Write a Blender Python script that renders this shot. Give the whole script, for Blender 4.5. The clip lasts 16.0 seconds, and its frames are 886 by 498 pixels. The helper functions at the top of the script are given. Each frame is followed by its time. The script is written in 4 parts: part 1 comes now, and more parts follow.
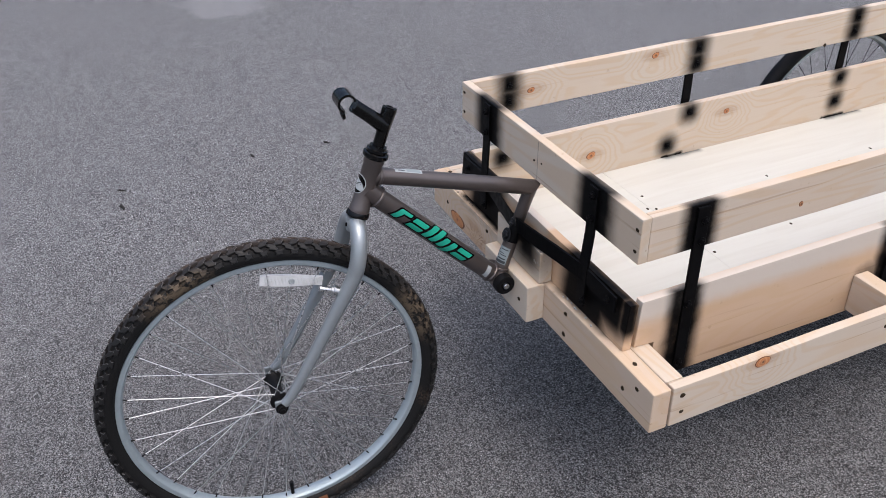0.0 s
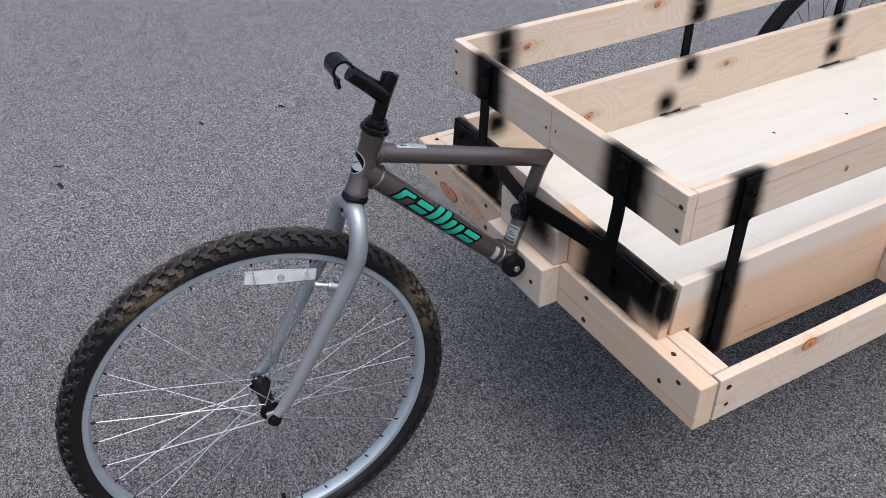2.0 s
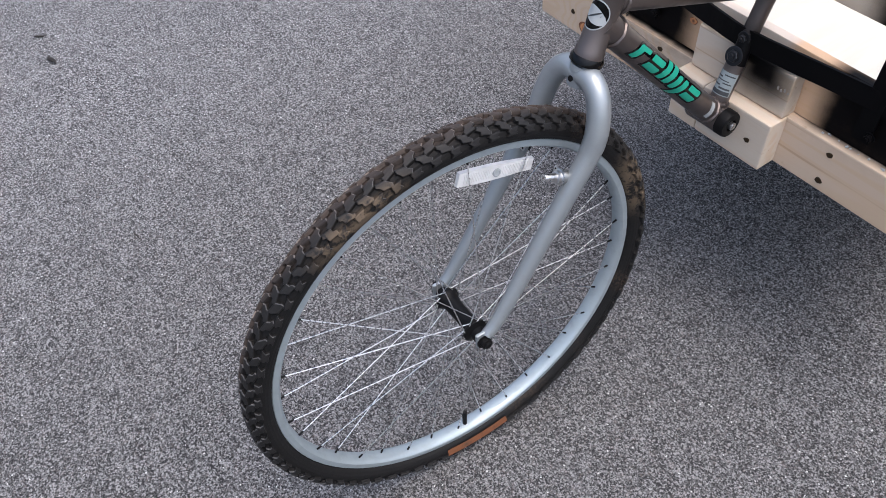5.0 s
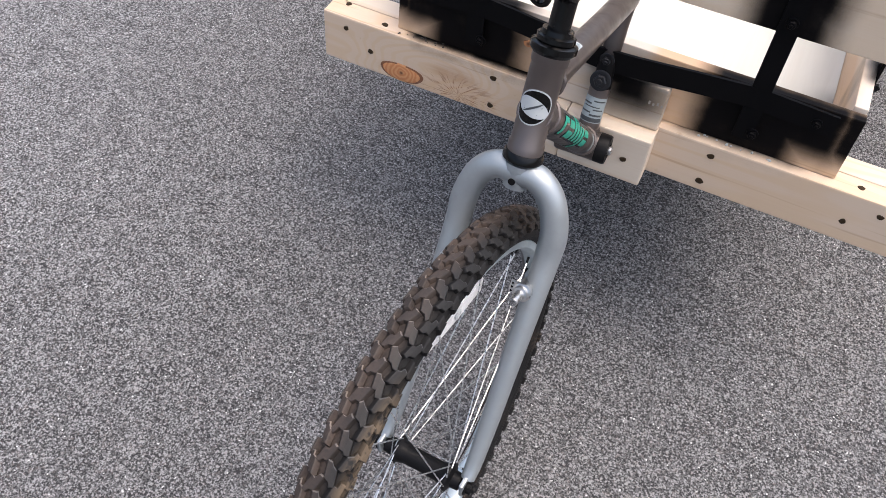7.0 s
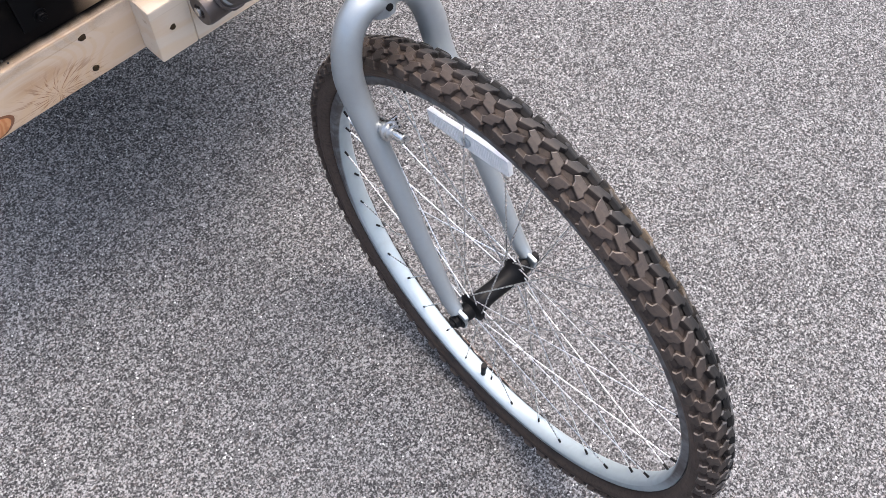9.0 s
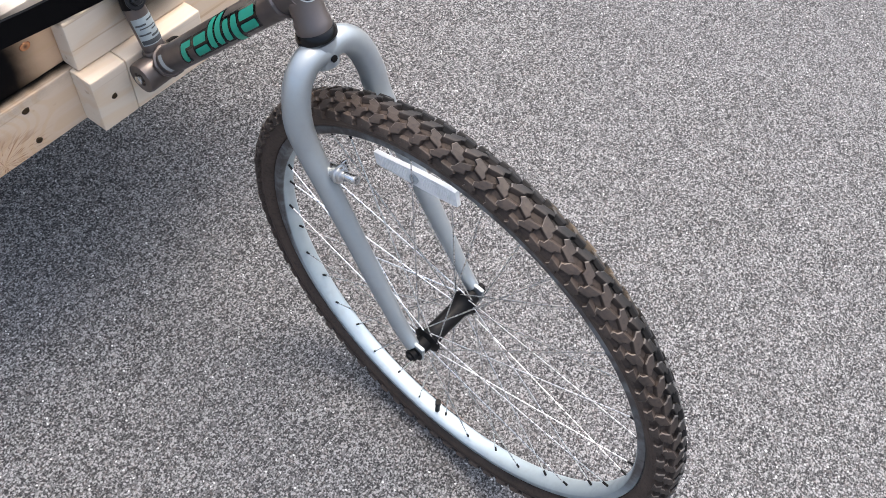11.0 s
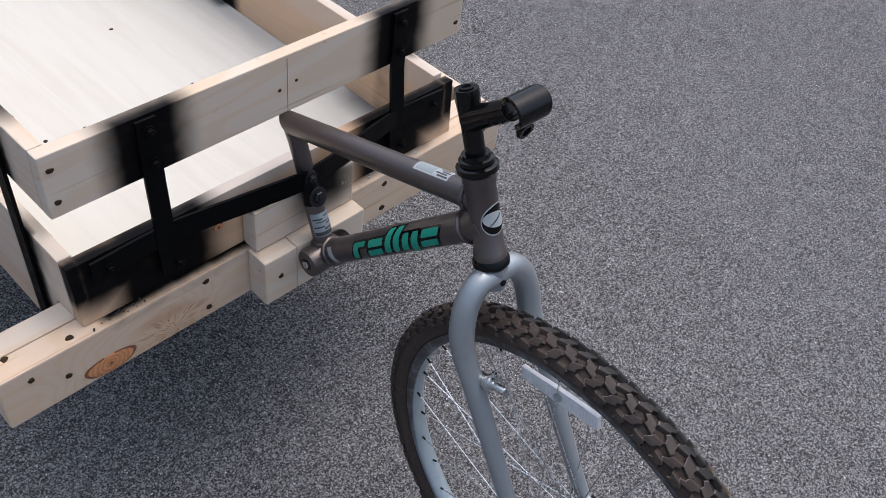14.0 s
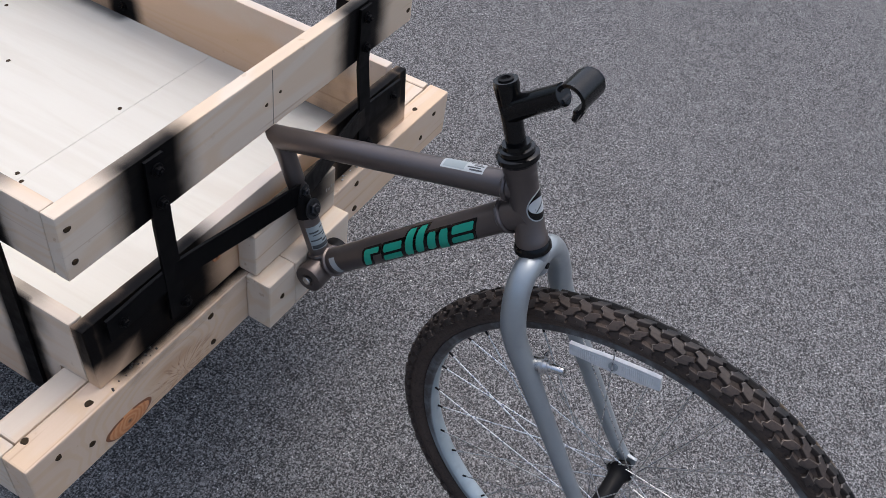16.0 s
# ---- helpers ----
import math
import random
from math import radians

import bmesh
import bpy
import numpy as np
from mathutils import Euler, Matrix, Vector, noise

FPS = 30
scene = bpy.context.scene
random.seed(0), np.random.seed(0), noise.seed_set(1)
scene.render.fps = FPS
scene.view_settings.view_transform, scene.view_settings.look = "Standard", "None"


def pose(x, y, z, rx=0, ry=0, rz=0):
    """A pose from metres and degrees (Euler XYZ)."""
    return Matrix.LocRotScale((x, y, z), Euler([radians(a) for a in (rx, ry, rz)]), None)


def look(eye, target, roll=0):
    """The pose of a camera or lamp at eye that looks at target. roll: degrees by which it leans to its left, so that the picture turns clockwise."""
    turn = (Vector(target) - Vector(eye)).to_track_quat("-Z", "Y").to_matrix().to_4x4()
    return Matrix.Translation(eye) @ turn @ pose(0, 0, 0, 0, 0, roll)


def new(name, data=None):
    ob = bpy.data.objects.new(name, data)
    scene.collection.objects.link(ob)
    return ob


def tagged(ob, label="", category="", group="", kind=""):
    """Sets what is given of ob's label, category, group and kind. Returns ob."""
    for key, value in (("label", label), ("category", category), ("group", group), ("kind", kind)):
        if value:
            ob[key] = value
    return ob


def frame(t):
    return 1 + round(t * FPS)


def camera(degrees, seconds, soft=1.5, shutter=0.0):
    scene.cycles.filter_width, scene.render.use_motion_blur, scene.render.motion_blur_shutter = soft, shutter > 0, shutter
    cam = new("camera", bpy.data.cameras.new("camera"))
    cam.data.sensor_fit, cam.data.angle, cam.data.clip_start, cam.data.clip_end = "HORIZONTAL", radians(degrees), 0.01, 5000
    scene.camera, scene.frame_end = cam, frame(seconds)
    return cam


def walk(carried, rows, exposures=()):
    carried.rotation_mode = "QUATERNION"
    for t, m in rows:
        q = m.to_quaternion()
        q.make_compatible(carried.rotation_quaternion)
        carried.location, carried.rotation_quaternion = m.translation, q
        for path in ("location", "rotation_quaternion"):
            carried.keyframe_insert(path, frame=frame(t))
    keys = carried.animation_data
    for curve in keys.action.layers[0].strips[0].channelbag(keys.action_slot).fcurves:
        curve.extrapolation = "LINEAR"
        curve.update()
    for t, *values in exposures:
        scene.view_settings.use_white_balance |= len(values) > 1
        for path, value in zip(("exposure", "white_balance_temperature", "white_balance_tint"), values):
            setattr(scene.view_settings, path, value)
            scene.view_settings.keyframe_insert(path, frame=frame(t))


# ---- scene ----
cam = camera(54.15, 16.0, soft=0.8)
PATH = [
    (0, (1.3351, -0.7450, 1.5139), (-0.2076, -0.0963, 0.4188), -3.24),
    (0.5, (1.3413, -0.7222, 1.5077), (-0.2037, -0.0832, 0.4100), -3.33),
    (1, (1.3327, -0.7056, 1.4866), (-0.2120, -0.0743, 0.3842), -3.17),
    (1.5, (1.2427, -0.7147, 1.4727), (-0.2754, -0.0553, 0.3499), -2.52),
    (2, (1.1046, -0.7749, 1.4558), (-0.3190, -0.0287, 0.2656), -2.70),
    (2.5, (0.9931, -0.8542, 1.4396), (-0.3894, -0.1333, 0.1870), -4.03),
    (3, (0.9279, -0.8829, 1.4058), (-0.3807, -0.1929, 0.0599), -2.68),
    (3.5, (0.8102, -0.8722, 1.3649), (-0.4645, -0.1504, 0.0033), -1.96),
    (4, (0.7041, -0.8885, 1.3503), (-0.5708, -0.1998, -0.0283), -2.79),
    (4.2, (0.6732, -0.9183, 1.3525), (-0.5680, -0.2388, -0.0609), -3.43),
    (6.3, (0.3956, -1.0325, 1.3559), (-0.3483, -0.0664, -0.2295), -0.11),
    (6.5, (0.3101, -0.9908, 1.3511), (-0.3447, 0.0346, -0.2364), 2.05),
    (7, (0.1589, -0.9623, 1.3510), (-0.3075, 0.1580, -0.2387), 3.61),
    (7.5, (-0.0316, -1.0196, 1.3524), (0.0278, 0.0144, -0.3585), 4.67),
    (8, (-0.1653, -0.9178, 1.3045), (0.0724, 0.0140, -0.4491), 2.71),
    (8.5, (-0.2755, -0.8291, 1.2924), (0.1654, -0.0535, -0.4976), 5.98),
    (9, (-0.4341, -0.7974, 1.2906), (0.3219, -0.2048, -0.4637), 6.46),
    (9.5, (-0.4950, -0.8101, 1.3062), (0.4661, -0.3299, -0.3807), 12.20),
    (12, (-0.5096, -0.7957, 1.3235), (0.4652, -0.2360, -0.3307), 8.57),
    (12.5, (-0.5172, -0.7624, 1.3493), (0.4667, -0.1698, -0.2880), 8.56),
    (13, (-0.5412, -0.7365, 1.3975), (0.5317, 0.0039, -0.1194), 9.80),
    (13.5, (-0.5682, -0.7775, 1.4253), (0.5138, 0.0827, -0.0202), 9.30),
    (14, (-0.6009, -0.7144, 1.4170), (0.5054, 0.1121, -0.0297), 10.90),
    (14.5, (-0.6577, -0.5864, 1.4051), (0.5663, 0.0380, -0.0482), 9.95),
    (15, (-0.6998, -0.5306, 1.4040), (0.5956, -0.0265, -0.0340), 11.30),
    (15.5, (-0.7139, -0.5152, 1.4033), (0.5796, -0.0044, -0.0341), 11.69),
    (16, (-0.7174, -0.5167, 1.3959), (0.5736, -0.0058, -0.0437), 12.42),
]
EXPOSURES = [(0, 0.27, 6020, 11), (2.5, 0.32, 5950, 11), (4.0, 0.42, 5920, 11), (6.5, 0.85, 6250, 11), (7.5, 0.86, 6350, 12), (9.0, 1.34, 6350, 11), (12.0, 1.25, 6320, 8), (12.6, 1.22, 6280, 8),
             (13.0, 0.62, 6250, 9), (13.5, 0.31, 5950, 10), (16.0, 0.28, 5950, 10)]
walk(cam, [(t, look(eye, target, roll)) for t, eye, target, roll in PATH], EXPOSURES)

# ---- world, sun, sky ----
SUN_AZ, SUN_EL = 12.0, 72.0      # degrees from +x towards +y, and above the horizon
world = bpy.data.worlds.new("overcast_sky")
scene.world = world
world.use_nodes = True
wn = world.node_tree
sky = wn.nodes.new("ShaderNodeTexSky")
sky.sky_type = "NISHITA"
sky.sun_disc = False
sky.sun_elevation = radians(SUN_EL)
sky.sun_rotation = radians(90 - SUN_AZ)
sky.dust_density = 7.0
sky.air_density = 1.0
wn.nodes["Background"].inputs["Strength"].default_value = 0.17
wn.links.new(sky.outputs["Color"], wn.nodes["Background"].inputs["Color"])
lamp = bpy.data.lights.new("sun", "SUN")
lamp.energy = 0.7
lamp.angle = radians(130)
lamp.color = (1.0, 0.98, 0.97)
sun = new("sun", lamp)
_d = Vector((math.cos(radians(SUN_AZ)) * math.cos(radians(SUN_EL)), math.sin(radians(SUN_AZ)) * math.cos(radians(SUN_EL)), math.sin(radians(SUN_EL))))
sun.matrix_world = look(_d * 8, (0, 0, 0))


# ---- node helpers ----
class Mat:
    """A small wrapper to write node materials briefly."""

    def __init__(self, name):
        self.m = bpy.data.materials.new(name)
        self.m.use_nodes = True
        self.t = self.m.node_tree
        self.b = self.t.nodes["Principled BSDF"]
        self.co = self.t.nodes.new("ShaderNodeTexCoord").outputs["Object"]

    def put(self, sock, v):
        if isinstance(v, bpy.types.NodeSocket):
            self.t.links.new(v, sock)
        else:
            sock.default_value = v

    def math(self, op, a, b=0.0, c=0.0, clamp=False):
        n = self.t.nodes.new("ShaderNodeMath")
        n.operation, n.use_clamp = op, clamp
        for s, v in zip(n.inputs, (a, b, c)):
            self.put(s, v)
        return n.outputs[0]

    def vec(self, op, a, b=(0, 0, 0)):
        n = self.t.nodes.new("ShaderNodeVectorMath")
        n.operation = op
        self.put(n.inputs[0], a)
        self.put(n.inputs[1], b)
        return n.outputs["Value"] if op in ("LENGTH", "DISTANCE", "DOT_PRODUCT") else n.outputs["Vector"]

    def sep(self, v):
        n = self.t.nodes.new("ShaderNodeSeparateXYZ")
        self.put(n.inputs[0], v)
        return n.outputs

    def noise(self, v, scale, detail=3.0, rough=0.5, distort=0.0):
        n = self.t.nodes.new("ShaderNodeTexNoise")
        self.put(n.inputs["Vector"], v)
        n.inputs["Scale"].default_value = scale
        n.inputs["Detail"].default_value = detail
        n.inputs["Roughness"].default_value = rough
        n.inputs["Distortion"].default_value = distort
        return n.outputs["Fac"]

    def voronoi(self, v, scale, out="Distance", feature="F1"):
        n = self.t.nodes.new("ShaderNodeTexVoronoi")
        n.feature = feature
        self.put(n.inputs["Vector"], v)
        n.inputs["Scale"].default_value = scale
        return n.outputs[out]

    def ramp(self, v, lo, hi, a=0.0, b=1.0, smooth=True):
        n = self.t.nodes.new("ShaderNodeMapRange")
        n.interpolation_type = "SMOOTHSTEP" if smooth else "LINEAR"
        for s, x in zip(n.inputs, (v, lo, hi, a, b)):
            self.put(s, x)
        return n.outputs[0]

    def mix(self, f, a, b, kind="MIX"):
        n = self.t.nodes.new("ShaderNodeMix")
        n.data_type, n.blend_type = "RGBA", kind
        self.put(n.inputs[0], f)
        self.put(n.inputs[6], a if isinstance(a, bpy.types.NodeSocket) else (*a, 1))
        self.put(n.inputs[7], b if isinstance(b, bpy.types.NodeSocket) else (*b, 1))
        return n.outputs[2]

    def rand(self):
        return self.t.nodes.new("ShaderNodeObjectInfo").outputs["Random"]

    def island(self):
        return self.t.nodes.new("ShaderNodeNewGeometry").outputs["Random Per Island"]

    def bump(self, h, strength, dist):
        n = self.t.nodes.new("ShaderNodeBump")
        n.inputs["Strength"].default_value = strength
        n.inputs["Distance"].default_value = dist
        self.put(n.inputs["Height"], h)
        self.t.links.new(n.outputs[0], self.b.inputs["Normal"])

    def done(self, color, rough=0.5, metal=0.0, spec=0.5):
        self.put(self.b.inputs["Base Color"], color if isinstance(color, bpy.types.NodeSocket) else (*color, 1))
        self.put(self.b.inputs["Roughness"], rough)
        self.put(self.b.inputs["Metallic"], metal)
        self.put(self.b.inputs["Specular IOR Level"], spec)
        return self.m


def blot_mask(m, blots):
    """Soft-edged blots, mostly spray paint: boxes of half size h round c, fading over soft metres."""
    out = None
    wob = m.math("MULTIPLY", m.math("SUBTRACT", m.noise(m.co, 30, 3), 0.5), 0.014)
    fine = m.math("MULTIPLY", m.math("SUBTRACT", m.noise(m.co, 900, 1), 0.5), 0.005)
    for c, h, soft in blots:
        d = m.vec("LENGTH", m.vec("MAXIMUM", m.vec("SUBTRACT", m.vec("ABSOLUTE", m.vec("SUBTRACT", m.co, c)), h)))
        d = m.math("ADD", m.math("ADD", d, wob), fine)
        k = m.ramp(d, 0.0, soft, 1.0, 0.0)
        out = k if out is None else m.math("MAXIMUM", out, k)
    return out


def wood(name, axis, tone=0.0, blots=(), white=(), knots=(), swirl=None):
    """Planed pine, grain along axis (0, 1, 2); tone 0 pale sapwood to 1 tan heartwood."""
    m = Mat(name)
    off = m.math("MULTIPLY", m.rand(), 9.0)
    p = m.vec("ADD", m.co, (0, 0, 0))
    n = m.t.nodes.new("ShaderNodeCombineXYZ")
    for i in range(3):
        m.put(n.inputs[i], off)
    p = m.vec("ADD", p, n.outputs[0])
    sc = [9.0, 9.0, 9.0]
    sc[axis] = 0.9
    warp = m.noise(m.vec("MULTIPLY", p, tuple(sc)), 1.0, 2, 0.5, 0.6)
    tails = None
    for c in knots:
        near = m.ramp(m.vec("LENGTH", m.vec("SUBTRACT", m.co, c)), 0.0, 0.11, 0.45, 0.0)
        warp = m.math("ADD", warp, near)
        long = [1.0, 1.0, 1.0]
        long[axis] = 0.36
        tail = m.ramp(m.vec("LENGTH", m.vec("MULTIPLY", m.vec("SUBTRACT", m.co, c), tuple(long))), 0.008, 0.020, 0.45, 0.0)
        tails = tail if tails is None else m.math("MAXIMUM", tails, tail)
    rings = m.math("SINE", m.math("MULTIPLY", warp, 75.0))
    rings = m.ramp(rings, -0.2, 1.0)
    fs = [420.0, 420.0, 420.0]
    fs[axis] = 9.0
    fibre = m.noise(m.vec("MULTIPLY", p, tuple(fs)), 1.0, 3, 0.6)
    big = m.noise(p, 4.0, 2)
    light = (0.600, 0.525, 0.430)
    dark = (0.60, 0.390, 0.235)
    mid = m.mix(m.math("ADD", tone, m.math("MULTIPLY", m.math("SUBTRACT", big, 0.5), 0.5), clamp=True), light, dark)
    col = m.mix(m.math("MULTIPLY", rings, 0.34), mid, (0.56, 0.38, 0.21))
    col = m.mix(m.math("MULTIPLY", fibre, 0.30), col, (0.50, 0.36, 0.23))
    spots = m.ramp(m.noise(p, 55, 2), 0.70, 0.78)
    col = m.mix(m.math("MULTIPLY", spots, 0.25), col, (0.30, 0.18, 0.09))
    streak = m.ramp(m.noise(m.vec("MULTIPLY", p, tuple(x * 0.22 for x in fs)), 1.0, 2, 0.5), 0.66, 0.74)
    col = m.mix(m.math("MULTIPLY", streak, 0.36), col, (0.25, 0.13, 0.06))
    if tails is not None:
        col = m.mix(m.math("MULTIPLY", tails, m.ramp(fibre, 0.3, 0.6, 0.5, 1.0)), col, (0.33, 0.18, 0.085))
    if swirl:
        # torn grain fanning out of one point
        o = m.vec("SUBTRACT", m.co, swirl)
        o = m.vec("MULTIPLY", o, (0.55, 1.0, 1.0))
        ox, oy, oz = m.sep(o)
        ang = m.math("ARCTAN2", oz, ox)
        dist = m.vec("LENGTH", m.vec("MULTIPLY", o, (1, 0, 1)))
        fan = m.t.nodes.new("ShaderNodeCombineXYZ")
        m.put(fan.inputs[0], m.math("ADD", m.math("MULTIPLY", ang, 7.0), m.math("MULTIPLY", dist, 40.0)))
        m.put(fan.inputs[1], m.math("MULTIPLY", dist, 32.0))
        lines = m.ramp(m.noise(fan.outputs[0], 1.5, 2, 0.6), 0.53, 0.62)
        lines = m.math("MULTIPLY", lines, m.ramp(dist, 0.012, 0.050, 1.0, 0.0))
        col = m.mix(m.ramp(dist, 0.01, 0.07, 0.40, 0.0), col, (0.52, 0.31, 0.16))
        col = m.mix(m.math("MULTIPLY", lines, 0.85), col, (0.20, 0.08, 0.03))
    rough = 0.62
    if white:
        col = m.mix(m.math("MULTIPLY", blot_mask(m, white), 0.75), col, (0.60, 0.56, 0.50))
    if blots:
        k = blot_mask(m, blots)
        col = m.mix(m.math("MULTIPLY", k, 0.998), col, (0.0028, 0.0028, 0.0032))
        rough = m.math("SUBTRACT", 0.62, m.math("MULTIPLY", k, 0.2))
    m.bump(m.math("ADD", fibre, m.math("MULTIPLY", rings, 0.4)), 0.25, 0.0006)
    return m.done(col, rough, 0, 0.3 if not blots else m.math("SUBTRACT", 0.3, m.math("MULTIPLY", k, 0.25)))


def plywood():
    m = Mat("white_plywood")
    p = m.co
    n1 = m.noise(m.vec("MULTIPLY", p, (30, 2.2, 30)), 1.0, 4, 0.6, 0.8)
    n2 = m.noise(p, 3.2, 3)
    f = m.noise(m.vec("MULTIPLY", p, (500, 14, 500)), 1.0, 2)
    col = m.mix(m.ramp(n1, 0.35, 0.75), (0.560, 0.550, 0.495), (0.515, 0.495, 0.435))
    col = m.mix(m.math("MULTIPLY", n2, 0.35), col, (0.56, 0.56, 0.51))
    col = m.mix(m.math("MULTIPLY", f, 0.12), col, (0.5, 0.42, 0.34))
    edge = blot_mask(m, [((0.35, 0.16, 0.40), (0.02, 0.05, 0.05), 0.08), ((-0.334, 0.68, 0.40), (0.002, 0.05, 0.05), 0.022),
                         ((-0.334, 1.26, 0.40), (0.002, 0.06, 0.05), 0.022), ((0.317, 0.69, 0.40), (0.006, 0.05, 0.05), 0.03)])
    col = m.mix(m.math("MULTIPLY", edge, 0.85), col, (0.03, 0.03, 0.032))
    m.bump(f, 0.15, 0.0005)
    return m.done(col, 0.6, 0, 0.3)


def endgrain():
    m = Mat("knot_wood")
    d = m.vec("LENGTH", m.vec("MULTIPLY", m.co, (1.0, 1.0, 1.0)))
    r = m.math("SINE", m.math("MULTIPLY", m.math("ADD", d, m.math("MULTIPLY", m.noise(m.co, 60, 3), 0.012)), 900.0))
    col = m.mix(m.ramp(r, -1, 1), (0.46, 0.185, 0.072), (0.55, 0.265, 0.120))
    col = m.mix(m.ramp(d, 0.0, 0.006), (0.10, 0.04, 0.02), col)
    return m.done(col, 0.55, 0, 0.3)


def asphalt():
    m = Mat("weathered_asphalt")
    p = m.co
    jit = m.t.nodes.new("ShaderNodeTexNoise")
    jit.inputs["Scale"].default_value = 190.0
    m.put(jit.inputs["Vector"], p)
    q = m.vec("ADD", p, m.vec("MULTIPLY", m.vec("SUBTRACT", jit.outputs["Color"], (0.5, 0.5, 0.5)), (0.005, 0.005, 0.0)))
    d1 = m.voronoi(q, 255.0)
    c1 = m.voronoi(q, 255.0, "Color")
    g, g2, g3 = m.sep(c1)[0], m.sep(c1)[1], m.sep(c1)[2]
    fine = m.noise(p, 360.0, 0, 0.5)
    mid = m.noise(m.vec("ADD", p, (3.1, 1.7, 0)), 230.0, 0, 0.5)
    wide = m.noise(m.vec("ADD", p, (7.3, 2.9, 0)), 110.0, 1, 0.5)
    n2 = m.noise(p, 1.1, 4, 0.6)
    n3 = m.noise(p, 11.0, 3, 0.6)
    # stones of differing paleness, worn flat, with dark voids between them
    tone = m.math("ADD", m.math("MULTIPLY", m.math("SUBTRACT", fine, 0.5), 1.35), 0.5)
    tone = m.math("ADD", tone, m.math("MULTIPLY", m.math("SUBTRACT", mid, 0.5), 1.0))
    tone = m.math("ADD", tone, m.math("MULTIPLY", m.math("SUBTRACT", wide, 0.5), 0.8))
    tone = m.math("ADD", tone, m.math("MULTIPLY", m.math("SUBTRACT", m.noise(m.vec("ADD", p, (1.3, 5.9, 0)), 32.0, 2, 0.6), 0.5), 0.45))
    tone = m.math("ADD", tone, m.math("MULTIPLY", m.math("SUBTRACT", g, 0.5), 0.3))
    col = m.mix(m.ramp(tone, 0.18, 0.78, 0.0, 1.0, False), (0.015, 0.015, 0.016), (0.238, 0.237, 0.238))
    col = m.mix(m.math("MULTIPLY", m.ramp(g2, 0.75, 0.97), 0.25), col, (0.22, 0.182, 0.168))
    col = m.mix(m.math("MULTIPLY", m.ramp(g3, 0.988, 0.996), m.ramp(d1, 0.45, 0.25)), col, (0.50, 0.495, 0.485))
    col = m.mix(m.math("MULTIPLY", m.ramp(d1, 0.42, 0.66), 0.6), col, (0.010, 0.010, 0.011))
    col = m.mix(m.ramp(n2, 0.35, 0.75, 0.0, 0.08), col, (0.16, 0.162, 0.168))
    col = m.mix(m.ramp(n3, 0.45, 0.8, 0.0, 0.12), col, (0.08, 0.077, 0.077))
    # the colour is brightened towards -x, beyond the cart's far side
    pale_x = m.math("ADD", m.sep(p)[0], m.math("MULTIPLY", m.math("SUBTRACT", n2, 0.5), 1.4))
    col = m.mix(m.ramp(pale_x, -0.35, -1.6), col, m.vec("MULTIPLY", col, (1.30, 1.32, 1.33)))
    # a pale worn patch far behind the cart's side
    far = m.vec("LENGTH", m.vec("MULTIPLY", m.vec("SUBTRACT", p, (-3.85, 0.12, 0.0)), (1.0, 1.35, 0.0)))
    far = m.math("ADD", far, m.math("MULTIPLY", m.math("SUBTRACT", m.noise(p, 5.0, 3), 0.5), 0.3))
    col = m.mix(m.ramp(far, 0.36, 0.26, 0.0, 0.55), col, (0.22, 0.222, 0.225))
    h = m.math("ADD", m.math("MULTIPLY", m.ramp(d1, 0.0, 0.7, 1.0, 0.0), 0.5), tone)
    m.bump(h, 0.35, 0.002)
    return m.done(col, 0.85, 0, 0.3)


def paint(name, col, rough=0.35, metal=0.0, dust=0.15, dustcol=(0.35, 0.32, 0.29), grain=0.0, spec=0.5):
    m = Mat(name)
    n = m.noise(m.co, 45, 4, 0.6)
    n2 = m.noise(m.co, 600, 2)
    c = m.mix(m.ramp(n, 0.45, 0.85, 0.0, dust), col, dustcol)
    c = m.mix(m.math("MULTIPLY", n2, 0.10), c, tuple(0.5 * x for x in col))
    if grain:
        m.bump(n2, grain, 0.0004)
    return m.done(c, m.ramp(n, 0.3, 0.8, rough, min(1, rough + 0.2)), metal, spec)


MUD = ((-0.012, -0.700, 0.634), (0.016, -0.252, 0.450))


